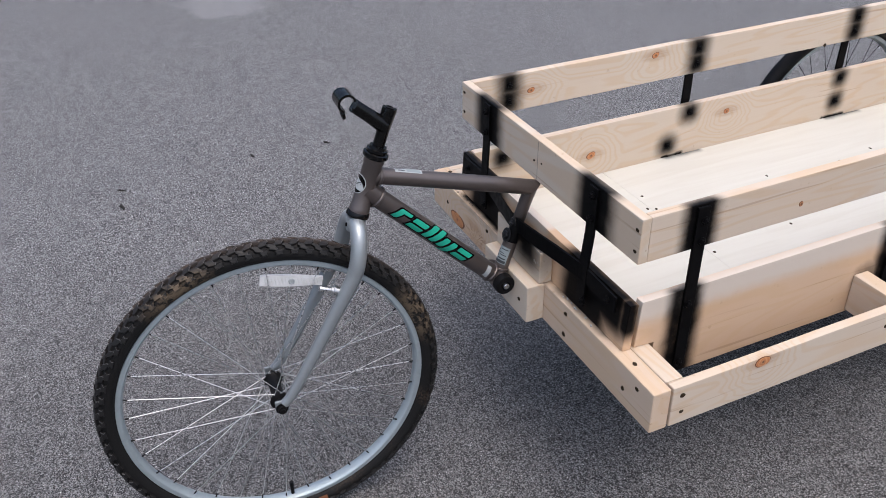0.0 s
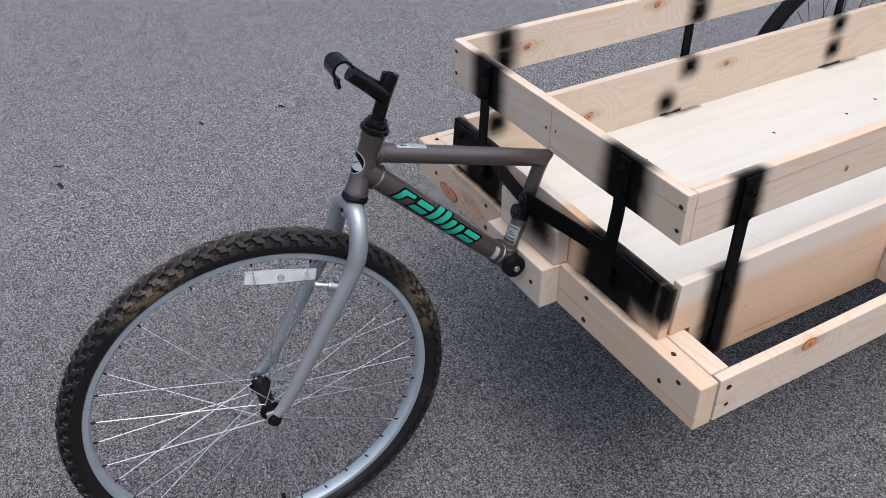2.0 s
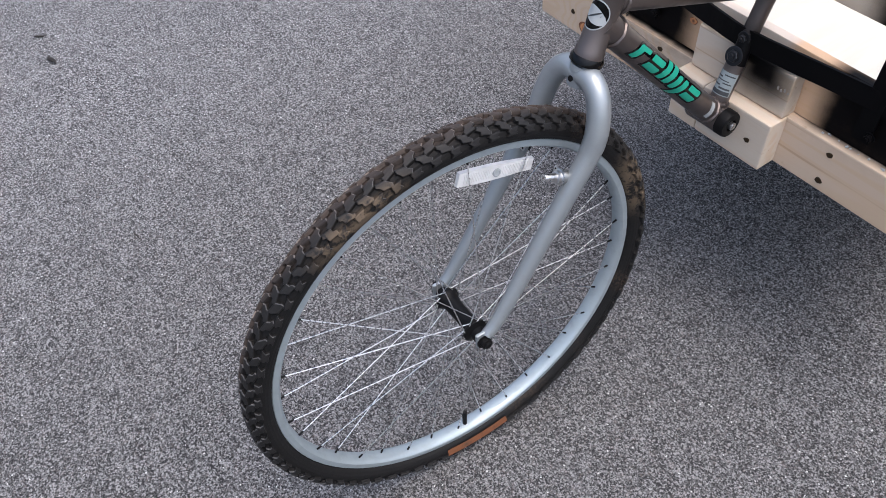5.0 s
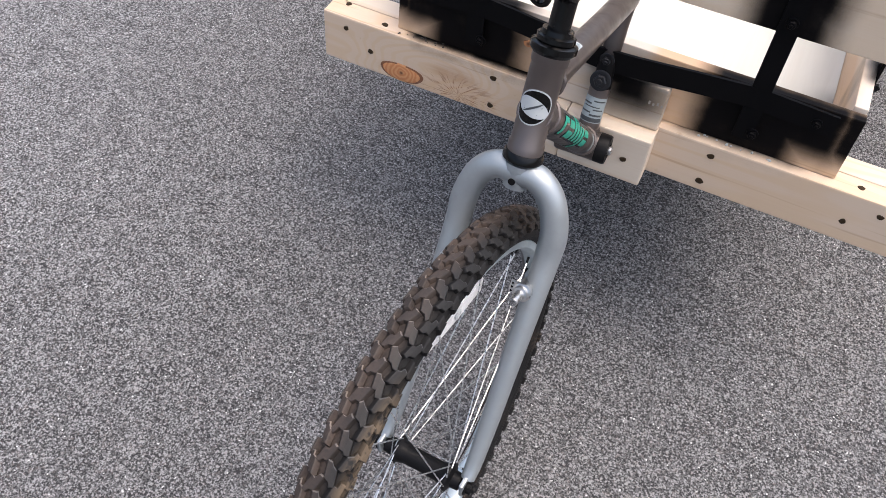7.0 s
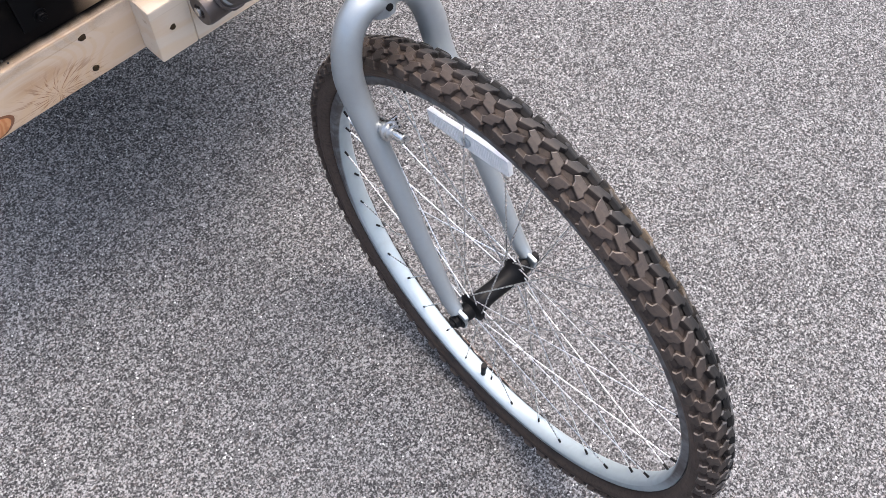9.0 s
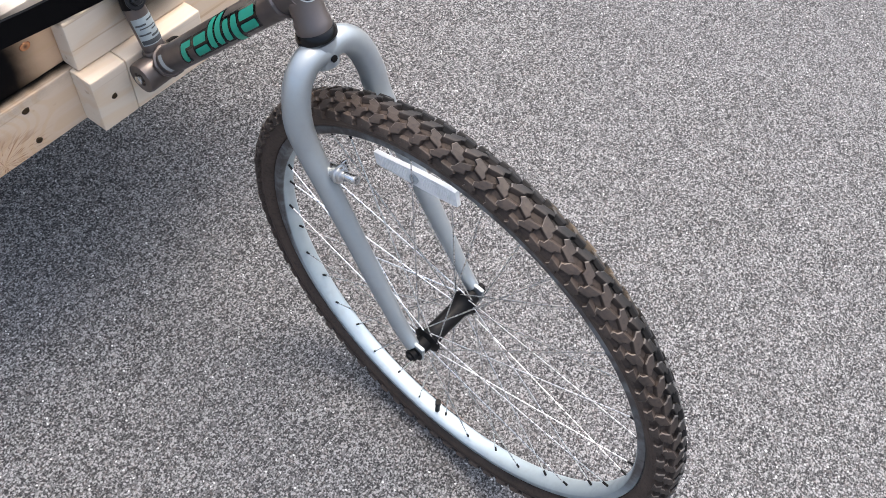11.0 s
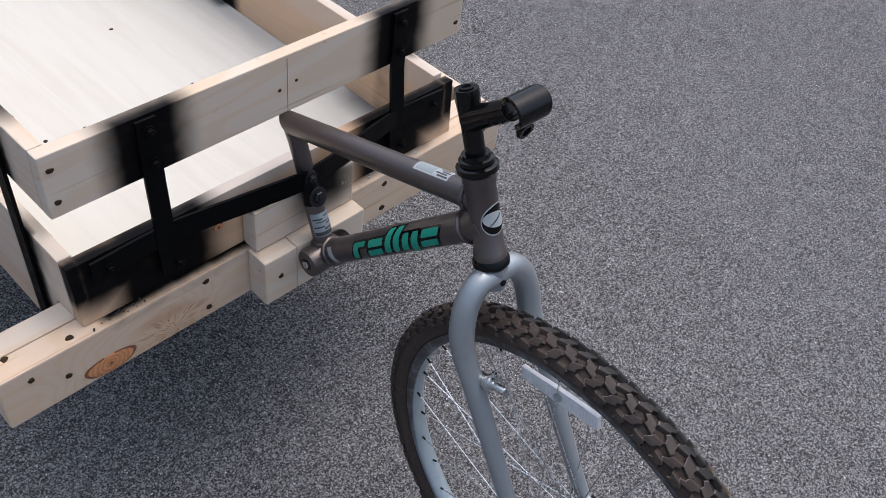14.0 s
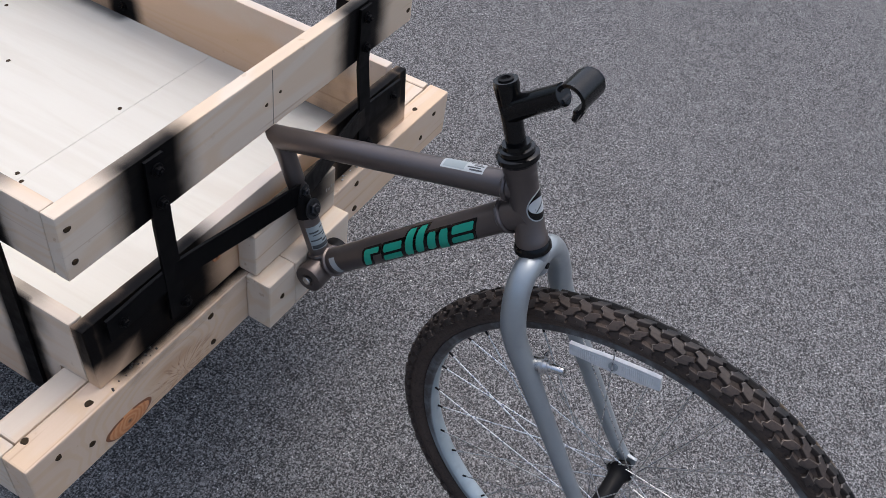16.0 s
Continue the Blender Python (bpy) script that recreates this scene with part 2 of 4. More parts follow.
def rubber(name, a, b, gloss, caked=0.75):
    m = Mat(name)
    n = m.noise(m.co, 14, 4, 0.65)
    n2 = m.noise(m.co, 230, 3, 0.6)
    n3 = m.noise(m.co, 60, 3, 0.6)
    # dust settled on the tread and on one side of the tyre
    across = m.math("SUBTRACT", m.vec("DOT_PRODUCT", m.co, (0.9968, -0.0802, 0.0)), 0.0276)     # along the front axle
    dusty = m.ramp(m.math("ADD", across, m.math("MULTIPLY", m.math("SUBTRACT", n, 0.5), 0.03)), 0.003, -0.018)
    c = m.mix(m.math("MULTIPLY", dusty, m.ramp(n, 0.25, 0.65, 0.5, 1.0)), a, b)
    c = m.mix(m.math("MULTIPLY", m.math("MULTIPLY", m.island(), 0.2), m.ramp(dusty, 0.0, 1.0, 0.25, 1.0)), c, tuple(0.55 * x for x in b))
    c = m.mix(m.math("MULTIPLY", m.ramp(n2, 0.45, 0.7), 0.45), c, tuple(1.4 * x for x in a))
    # dried mud, caked in patches
    near = None
    for p in MUD:
        k = m.ramp(m.vec("LENGTH", m.vec("SUBTRACT", m.co, p)), 0.025, 0.095, 1.0, 0.0)
        near = k if near is None else m.math("MAXIMUM", near, k)
    near = m.math("MULTIPLY", near, m.ramp(across, 0.002, 0.013))
    mud = m.math("MULTIPLY", near, m.ramp(m.math("ADD", m.math("MULTIPLY", n3, 0.7), m.math("MULTIPLY", n2, 0.3)), 0.40, 0.53))
    c = m.mix(m.math("MULTIPLY", mud, caked), c, (0.140, 0.104, 0.068))
    mud = m.math("MULTIPLY", m.ramp(m.noise(m.co, 7, 2), 0.60, 0.74), m.ramp(n2, 0.4, 0.65))
    c = m.mix(m.math("MULTIPLY", mud, 0.30), c, (0.13, 0.085, 0.055))
    m.bump(n2, 0.4, 0.0008)
    return m.done(c, gloss, 0, 0.26)


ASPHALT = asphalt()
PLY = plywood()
KNOT = endgrain()
KNOT_EDGE = paint("knot_edge", (0.17, 0.065, 0.026), 0.6)
FRAME_PAINT = paint("gunmetal_paint", (0.128, 0.109, 0.102), 0.28, 0.70, 0.2, (0.11, 0.095, 0.087))
SILVER = paint("silver_paint", (0.325, 0.355, 0.368), 0.30, 0.58, 0.3, (0.30, 0.29, 0.28))
ALU = paint("rim_aluminium", (0.38, 0.44, 0.465), 0.40, 0.55, 0.30, (0.26, 0.27, 0.27))
BLACK = paint("black_spray_paint", (0.0028, 0.0028, 0.0032), 0.40, 0.0, 0.10, (0.007, 0.007, 0.008), 0.12, 0.065)
GLOSS = paint("gloss_black", (0.0022, 0.0022, 0.0024), 0.12, 0.0, 0.05, (0.012, 0.012, 0.012), 0.0, 0.28)
PLASTIC = paint("black_plastic", (0.005, 0.005, 0.0055), 0.42, 0.0, 0.15, (0.035, 0.032, 0.03), 0.0, 0.13)
RUBBER = rubber("tyre_casing_rubber", (0.0060, 0.0058, 0.0058), (0.074, 0.0530, 0.0420), 0.66)
TREAD = rubber("dusty_tread_rubber", (0.0110, 0.0108, 0.0107), (0.058, 0.0440, 0.0360), 0.55)
# worn edges on one side of each block, sky highlight painted in
TREAD_EDGE = rubber("lit_worn_edges", (0.058, 0.059, 0.061), (0.190, 0.156, 0.130), 0.6, 0.9)
# darker rubber for the gaps: shade between the blocks put into the colour
GROOVE_SHADE = rubber("shaded_groove_rubber", (0.0055, 0.0053, 0.0052), (0.058, 0.0430, 0.0345), 0.75, 0.5)
SLICK = paint("plain_tyre_rubber", (0.004, 0.0042, 0.005), 0.5, 0.0, 0.2, (0.014, 0.014, 0.015), 0.0, 0.16)
STEEL = paint("spoke_steel", (0.64, 0.64, 0.64), 0.22, 0.95, 0.15, (0.4, 0.38, 0.36))
RUST = paint("dark_screw", (0.045, 0.032, 0.020), 0.6, 0.3, 0.2, (0.05, 0.03, 0.016), 0.0, 0.03)
TEAL = paint("teal_decal", (0.015, 0.33, 0.22), 0.4, 0.0, 0.12, (0.05, 0.2, 0.15))
STICKER = paint("white_sticker", (0.37, 0.395, 0.40), 0.40, 0.0, 0.3, (0.26, 0.27, 0.27))
PALE = paint("pale_blue_print", (0.25, 0.29, 0.295), 0.4, 0.0, 0.3, (0.2, 0.21, 0.21))
FAINT = paint("faded_print", (0.24, 0.22, 0.19), 0.6)
DARK_STEEL = paint("dark_bolt_steel", (0.026, 0.027, 0.030), 0.30, 0.75, 0.3, (0.03, 0.03, 0.03))
GREYINK = paint("grey_print", (0.035, 0.04, 0.045), 0.5)
CHROME = paint("bright_steel", (0.6, 0.6, 0.6), 0.22, 1.0, 0.2, (0.35, 0.33, 0.3))
ORANGE = paint("orange_label", (0.15, 0.055, 0.020), 0.55, 0.0, 0.95, (0.045, 0.030, 0.018))
TWIG = paint("dark_twig", (0.018, 0.016, 0.014), 0.8)


def front_rim_mat():
    """Pale aluminium whose dusty side has a dirt-darkened braking track."""
    m = Mat("front_rim_aluminium")
    n = m.noise(m.co, 45, 4, 0.6)
    across = m.math("SUBTRACT", m.vec("DOT_PRODUCT", m.co, (0.9968, -0.0802, 0.0)), 0.0276)
    dirt = m.math("MULTIPLY", m.ramp(across, -0.0095, -0.0122), m.ramp(n, 0.3, 0.6, 0.7, 0.95))
    c = m.mix(m.ramp(n, 0.45, 0.85, 0.0, 0.3), (0.38, 0.44, 0.465), (0.26, 0.27, 0.27))
    c = m.mix(dirt, c, (0.050, 0.040, 0.036))
    return m.done(c, m.ramp(n, 0.3, 0.8, 0.40, 0.60), m.math("SUBTRACT", 0.55, m.math("MULTIPLY", dirt, 0.5)), 0.5)


FRONT_RIM = front_rim_mat()


def sprayed_mat():
    m = Mat("sprayed_gunmetal")
    k = blot_mask(m, [((-0.010, -0.020, 0.548), (0.03, 0.03, 0.024), 0.050)])
    c = m.mix(k, (0.100, 0.085, 0.080), (0.003, 0.003, 0.0034))
    return m.done(c, 0.3, m.math("SUBTRACT", 0.66, m.math("MULTIPLY", k, 0.66)), m.math("SUBTRACT", 0.5, m.math("MULTIPLY", k, 0.4)))


SPRAYED = sprayed_mat()


def reflector_mat():
    m = Mat("clear_reflector_plastic")
    n = m.noise(m.co, 70.0, 3)
    c = m.mix(m.ramp(n, 0.4, 0.7, 0.0, 0.5), (0.72, 0.72, 0.71), (0.56, 0.56, 0.54))
    return m.done(c, 0.18, 0.0, 0.5)


REFL = reflector_mat()


# ---- mesh helpers ----
def part(name, bm, material, parent=None, label="", smooth=False, mats=()):
    """Link a bmesh as one mesh object under a thing or a part; its vertices are in the thing's own coordinates."""
    me = bpy.data.meshes.new(name)
    bmesh.ops.recalc_face_normals(bm, faces=bm.faces)
    bm.to_mesh(me)
    bm.free()
    for x in (material, *mats):
        me.materials.append(x)
    if smooth:
        for f in me.polygons:
            f.use_smooth = True
        me.set_sharp_from_angle(angle=radians(40))
    ob = new(name, me)
    ob.parent = parent
    if label:
        tagged(ob, label)
    return ob


def add_box(bm, lo, hi, m=None):
    vs = [bm.verts.new((x, y, z)) for x in (lo[0], hi[0]) for y in (lo[1], hi[1]) for z in (lo[2], hi[2])]
    fs = [bm.faces.new([vs[i] for i in q]) for q in ((0, 1, 3, 2), (4, 6, 7, 5), (0, 4, 5, 1), (2, 3, 7, 6), (0, 2, 6, 4), (1, 5, 7, 3))]
    if m:
        bmesh.ops.transform(bm, matrix=m, verts=vs)
    return vs, fs


def boxbm(lo, hi, bevel=0.0015, seg=2, m=None):
    bm = bmesh.new()
    add_box(bm, lo, hi, m)
    if bevel:
        bmesh.ops.bevel(bm, geom=bm.edges[:], offset=bevel, segments=seg, affect="EDGES", profile=0.6)
    return bm


def worn(bm, amount=0.0008, freq=25.0):
    for v in bm.verts:
        v.co += noise.noise_vector(v.co * freq) * amount
    return bm


def longboard(lo, hi, bevel=0.002, cuts=14):
    """A sawn board, rounded edges, very slightly bowed."""
    bm = bmesh.new()
    add_box(bm, lo, hi)
    size = [hi[i] - lo[i] for i in range(3)]
    ax = size.index(max(size))
    long_edges = [e for e in bm.edges if abs(e.verts[0].co[ax] - e.verts[1].co[ax]) > size[ax] * 0.9]
    bmesh.ops.subdivide_edges(bm, edges=long_edges, cuts=cuts)
    sharp = [e for e in bm.edges if len(e.link_faces) == 2 and e.calc_face_angle(0) > 0.5]
    bmesh.ops.bevel(bm, geom=sharp, offset=bevel, segments=2, affect="EDGES", profile=0.6)
    return worn(bm, 0.0009, 6.0)


def tube_into(bm, pts, radii, seg=20, cap=True):
    """A tube along pts with the radius of each point."""
    pts = [Vector(p) for p in pts]
    if not hasattr(radii, "__len__"):
        radii = [radii] * len(pts)
    rings, ref = [], None
    for i, p in enumerate(pts):
        d = (pts[min(i + 1, len(pts) - 1)] - pts[max(i - 1, 0)]).normalized()
        if ref is None:
            ref = d.orthogonal().normalized()
        ref = (ref - d * ref.dot(d)).normalized()
        w = d.cross(ref)
        rings.append([bm.verts.new(p + radii[i] * (math.cos(a) * ref + math.sin(a) * w)) for a in (2 * math.pi * k / seg for k in range(seg))])
    for a, b in zip(rings, rings[1:]):
        for k in range(seg):
            bm.faces.new((a[k], a[(k + 1) % seg], b[(k + 1) % seg], b[k]))
    if cap:
        bm.faces.new(rings[0][::-1])
        bm.faces.new(rings[-1])
    return bm


def tube(pts, radii, seg=20, cap=True):
    return tube_into(bmesh.new(), pts, radii, seg, cap)


def spline(pts, n=10):
    """Catmull-Rom through pts."""
    pts = [Vector(p) for p in pts]
    ext = [2 * pts[0] - pts[1]] + pts + [2 * pts[-1] - pts[-2]]
    out = []
    for i in range(1, len(ext) - 2):
        a, b, c, d = ext[i - 1:i + 3]
        for k in range(n):
            t = k / n
            out.append(0.5 * ((2 * b) + (c - a) * t + (2 * a - 5 * b + 4 * c - d) * t * t + (3 * b - a - 3 * c + d) * t ** 3))
    return out + [pts[-1]]


def lathe_into(bm, profile, m, seg=48, closed=False):
    """Turn (radius, height) pairs round the z axis, then apply m."""
    rings = []
    for r, h in profile:
        rings.append([bm.verts.new(m @ Vector((r * math.cos(a), r * math.sin(a), h))) for a in (2 * math.pi * k / seg for k in range(seg))])
    pairs = list(zip(rings, rings[1:])) + ([(rings[-1], rings[0])] if closed else [])
    for a, b in pairs:
        for k in range(seg):
            bm.faces.new((a[k], a[(k + 1) % seg], b[(k + 1) % seg], b[k]))
    if not closed:
        bm.faces.new(rings[0][::-1])
        bm.faces.new(rings[-1])
    return bm


def lathe(profile, m=Matrix(), seg=48, closed=False):
    return lathe_into(bmesh.new(), profile, m, seg, closed)


def facing(p, n):
    """A pose at p whose z axis points along n."""
    return Matrix.Translation(p) @ Vector(n).to_track_quat("Z", "Y").to_matrix().to_4x4()


# ---- ground ----
GZ = -0.0080


def ground_sheet():
    bm = bmesh.new()
    s = 400.0
    bm.faces.new([bm.verts.new(p) for p in ((-s, -s, GZ), (s, -s, GZ), (s, s, GZ), (-s, s, GZ))])
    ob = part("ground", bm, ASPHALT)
    tagged(ob, "grey weathered asphalt with coarse speckled aggregate", "asphalt", kind="structure")


ground_sheet()

# ---- the wooden cart ----
XL, XR, XM = 0.334, -0.351, -0.0085           # sides of the box
BL, BR = 0.4565, -0.4765                       # ends of the lower frame
Y0, YB = 0.003, 1.78                         # front of the lower frame, back of the cart
ZB, ZT = 0.3795, 0.4690                        # lower frame
ZF = 0.431                                   # top of the box floor
ZP = 0.571                                   # top of the box sides
R0, R1 = 0.6590, 0.7490                        # upper rail
PITCH, ROLL = -2.0, 0.45

cart = new("wooden_cart")
cart.matrix_world = Matrix.Translation((0, 0.04, 0.46)) @ pose(0, 0, 0, PITCH, ROLL, 0) @ Matrix.Translation((0, -0.04, -0.46))
SKEW = Matrix.Translation((0, 0.04, 0)) @ pose(0, 0, 0, 0, 0, 0.5) @ Matrix.Translation((0, -0.04, 0))   # box and rails stand half a degree off the front beam


def askew(ob):
    ob.matrix_local = SKEW
    return ob


tagged(cart, "homemade pale pine cart with black steel uprights and spoked wheels", "cart")

FBX = (0.195, -0.2200)                       # front uprights
LBY, RBY = (0.153, 0.690, 1.240), (0.139, 0.686, 1.232)   # side uprights
_front_bl = [((x, 0.018, 0.69), (0.032, 0.010, 0.065), 0.050) for x in FBX]
W_RAIL_F = wood("pine_front_rail", 0, 0.03, _front_bl)
# black overspray; its wider right-hand fade also paints in shade below the bar
W_PANEL_F = wood("pine_front_panel", 0, 0.85, [((x, 0.020, 0.510), (0.052, 0.014, 0.07), 0.050 if x > 0 else 0.060) for x in FBX]
                 + [((x + k * 0.050, 0.020, 0.542), (0.060, 0.014, 0.030), 0.046) for x, k in zip(FBX, (1, -1))]
                 + [((x, 0.020, 0.545), (0.012, 0.014, 0.030), 0.036) for x in (XL, XR)],
                 [((-0.09, 0.03, 0.567), (0.12, 0.03, 0.004), 0.024)])
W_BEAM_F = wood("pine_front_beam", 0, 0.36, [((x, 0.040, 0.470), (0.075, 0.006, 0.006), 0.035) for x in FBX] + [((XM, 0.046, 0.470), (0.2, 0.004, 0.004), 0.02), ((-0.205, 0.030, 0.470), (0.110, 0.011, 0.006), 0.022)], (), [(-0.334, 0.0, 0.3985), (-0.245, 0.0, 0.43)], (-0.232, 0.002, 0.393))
W_X = wood("pine_plain_across", 0, 0.1)
W_Y = wood("pine_plain_along", 1, 0.08, (), (), [(BL, 0.2425, 0.457)])
W_PACK = wood("pine_packing", 0, -0.05, [((0.030, -0.012, 0.535), (0.012, 0.010, 0.012), 0.075), ((0.012, -0.006, 0.552), (0.016, 0.012, 0.016), 0.040), ((0.0, 0.010, 0.556), (0.10, 0.006, 0.004), 0.018)])
W_Z = wood("pine_block", 0, -0.05)
_left = [((XL + 0.006, y - 0.003, 0.475), (0.004, 0.022, 0.10), 0.034) for y in LBY]
# the pale band at the top is light on the board, painted into its colour
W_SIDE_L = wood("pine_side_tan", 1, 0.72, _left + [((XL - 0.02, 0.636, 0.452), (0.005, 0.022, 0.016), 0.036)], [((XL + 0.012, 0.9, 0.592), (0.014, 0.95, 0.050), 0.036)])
W_RAIL_L = wood("pine_rail_left", 1, 0.1, [((XL + 0.006, y, 0.70), (0.006, 0.022, 0.06), 0.034) for y in LBY])
_bolt_r = [(0.688, 0.550), (0.626, 0.466), (1.221, 0.552), (1.2215, 0.481), (0.127, 0.5415)]
W_SIDE_R = wood("pine_side_pale", 1, 0.05, [((XR + 0.019, y, z), (0.006, 0.005, 0.005), 0.048) for y, z in _bolt_r] + [((XR + 0.019, y, 0.431), (0.006, w, 0.002), 0.010) for y, w in ((0.645, 0.03), (1.225, 0.04))] + [((XR - 0.005, y, 0.47), (0.003, 0.02, 0.1), 0.02) for y in RBY],
                (), [(XR + 0.019, 0.815, 0.528), (XR + 0.019, 0.384, 0.490)])
W_RAIL_R = wood("pine_rail_right", 1, 0.05, [((XR + 0.019, y, z), (0.004, 0.005, 0.010), 0.052) for y in RBY for z in (0.728, 0.688)] + [((XR - 0.005, y, 0.70), (0.003, 0.02, 0.1), 0.02) for y in RBY],
                (), [(XR + 0.019, 0.5515, 0.729), (XR + 0.019, 0.1975, 0.703)])


def screw(p, n, parent, r=0.0040):
    """A countersunk screw head sitting in its hole."""
    m = facing(p, n)
    rs = random.Random(int(1e4 * abs(p[0] + 2 * p[1] + 3 * p[2])))
    sx, sy, ph = rs.uniform(0.85, 1.3), rs.uniform(0.8, 1.0), rs.uniform(0, 6)
    bm = bmesh.new()
    rings = []
    for k, h in ((1.30, -0.0008), (1.12, 0.0005), (0.80, 0.0008), (0.45, 0.0007)):
        rings.append([bm.verts.new(m @ Vector((r * k * sx * math.cos(a) * (1 + 0.13 * math.sin(3 * a + ph)), r * k * sy * math.sin(a) * (1 + 0.12 * math.cos(2 * a + ph)), h))) for a in (2 * math.pi * q / 14 for q in range(14))])
    for a, b in zip(rings, rings[1:]):
        for q in range(14):
            bm.faces.new((a[q], a[(q + 1) % 14], b[(q + 1) % 14], b[q]))
    bm.faces.new(rings[0][::-1])
    bm.faces.new(rings[-1])
    return part("screw", bm, RUST, parent)


def bolt(p, n, parent, r=0.0056, washer=0.0085, mat=None):
    """A hexagon bolt head on a washer."""
    m = facing(p, n)
    bm = lathe([(washer, 0.0), (washer, 0.0016), (washer * 0.92, 0.0020)], m, 24)
    lathe_into(bm, [(r * 1.1, 0.0018), (r * 1.1, 0.0060), (r * 0.92, 0.0072)], m, 6)
    lathe_into(bm, [(r * 0.45, 0.0072), (r * 0.45, 0.0088), (r * 0.38, 0.0094)], m, 12)
    return part("bolt", bm, mat or BLACK, parent)


def knot(p, n, rx, ry, turn, parent):
    m = facing(p, n) @ pose(0, 0, 0, 0, 0, turn)
    bm = bmesh.new()
    seg = 28
    c = bm.verts.new((0, 0, 0.0009))
    rings = []
    for k, h in ((0.55, 0.0008), (0.86, 0.0007), (1.0, -0.0004)):
        rings.append([bm.verts.new((k * rx * math.cos(a) * (1 + 0.05 * math.sin(3 * a)), k * ry * math.sin(a) * (1 + 0.06 * math.cos(2 * a)), h)) for a in (2 * math.pi * i / seg for i in range(seg))])
    for i in range(seg):
        j = (i + 1) % seg
        bm.faces.new((c, rings[0][i], rings[0][j]))
        for a, b in zip(rings, rings[1:]):
            bm.faces.new((a[i], b[i], b[j], a[j]))
    for f in bm.faces:
        if len(f.verts) == 4 and f.calc_center_median().length > 0.9 * min(rx, ry) and min(v.co.z for v in f.verts) < 0:
            f.material_index = 1
    ob = part("knot", bm, KNOT, parent, "reddish brown wood knot", smooth=True, mats=(KNOT_EDGE,))
    ob.matrix_local = m
    return ob


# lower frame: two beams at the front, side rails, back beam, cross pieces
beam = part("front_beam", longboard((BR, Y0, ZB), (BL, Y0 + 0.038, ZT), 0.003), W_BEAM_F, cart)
for x, z in ((-0.4350, 0.448), (-0.3910, 0.419), (-0.177, 0.4515), (-0.177, 0.397), (0.1675, 0.449), (0.1655, 0.397), (0.370, 0.4175), (0.410, 0.447)):
    screw((x, Y0 - 0.0006, z), (0, -1, 0), beam)
knot((-0.334, Y0 - 0.0004, 0.3985), (0, -1, 0), 0.039, 0.0185, 0, beam)
for x, y in ((-0.372, 0.017), (-0.448, 0.036), (0.372, 0.022)):
    screw((x, y, ZT + 0.0006), (0, 0, 1), beam)
part("inner_beam", longboard((BR + 0.0205, Y0 + 0.040, ZB), (BL - 0.0205, Y0 + 0.078, ZT - 0.001), 0.003), W_X, cart)
rail_l = askew(part("lower_side_rail", longboard((BL - 0.019, Y0 + 0.039, ZB), (BL, YB, ZT - 0.001)), W_Y, cart))
for y, z in ((0.063, 0.446), (0.066, 0.4065), (0.5625, 0.430)):
    screw((BL + 0.0004, y, z), (1, 0, 0), rail_l)
knot((BL + 0.0004, 0.2425, 0.457), (1, 0, 0), 0.012, 0.020, 90, rail_l)
askew(part("lower_side_rail", longboard((BR, Y0 + 0.039 + 0.004, ZB), (BR + 0.019, YB, ZT - 0.001)), W_Y, cart))
askew(part("back_beam", longboard((BR, YB, ZB), (BL, YB + 0.038, ZT)), W_X, cart))
for y in (0.594, 1.66):
    askew(part("cross_piece", longboard((XL + 0.0005, y, ZB), (BL - 0.0195, y + 0.038, ZT - 0.001), 0.002, 2), W_X, cart))
    askew(part("cross_piece", longboard((BR + 0.0195, y, ZB), (XR - 0.0005, y + 0.038, ZT - 0.001), 0.002, 2), W_X, cart))

# the box
lean = Matrix.Translation((0, 0.0195, ZT)) @ pose(0, 0, 0, -4.2, 0, 0) @ Matrix.Translation((0, -0.0195, -ZT))
bmp = longboard((XR, 0.0195, ZT + 0.0012), (XL, 0.0385, ZP), 0.0015)
bmesh.ops.transform(bmp, matrix=lean, verts=bmp.verts)
panel_f = part("front_panel", bmp, W_PANEL_F, cart, "pine board sprayed black round the uprights")
knot((-0.1367, 0.0224, 0.5194), (0, -1, 0.07), 0.008, 0.006, 0, panel_f)


def side_board(x0, x1):
    """A wide side board with a notch that rides on the front beams."""
    bm = bmesh.new()
    yz = ((0.0435, ZT + 0.001), (0.090, ZT + 0.001), (0.090, 0.372), (YB - 0.02, 0.372), (YB - 0.02, ZP), (0.0505, ZP))
    a = [bm.verts.new((x0, y, z)) for y, z in yz]
    b = [bm.verts.new((x1, y, z)) for y, z in yz]
    bm.faces.new(a[::-1])
    bm.faces.new(b)
    for i in range(6):
        j = (i + 1) % 6
        bm.faces.new((a[i], a[j], b[j], b[i]))
    bmesh.ops.bevel(bm, geom=bm.edges[:], offset=0.0015, segments=2, affect="EDGES", profile=0.6)
    return bm


side_l = askew(part("side_board", side_board(XL - 0.019, XL), W_SIDE_L, cart, "tan pine side board, light on its top painted paler"))
side_r = askew(part("side_board", side_board(XR, XR + 0.019), W_SIDE_R, cart, "cream pine side board with black spray spots"))
askew(part("back_panel", longboard((XR, YB - 0.019, 0.372), (XL, YB, ZP)), W_X, cart))
knot((XR + 0.0194, 0.815, 0.528), (1, 0, 0), 0.010, 0.008, 0, side_r)
knot((XR + 0.0194, 0.384, 0.490), (1, 0, 0), 0.014, 0.010, 20, side_r)
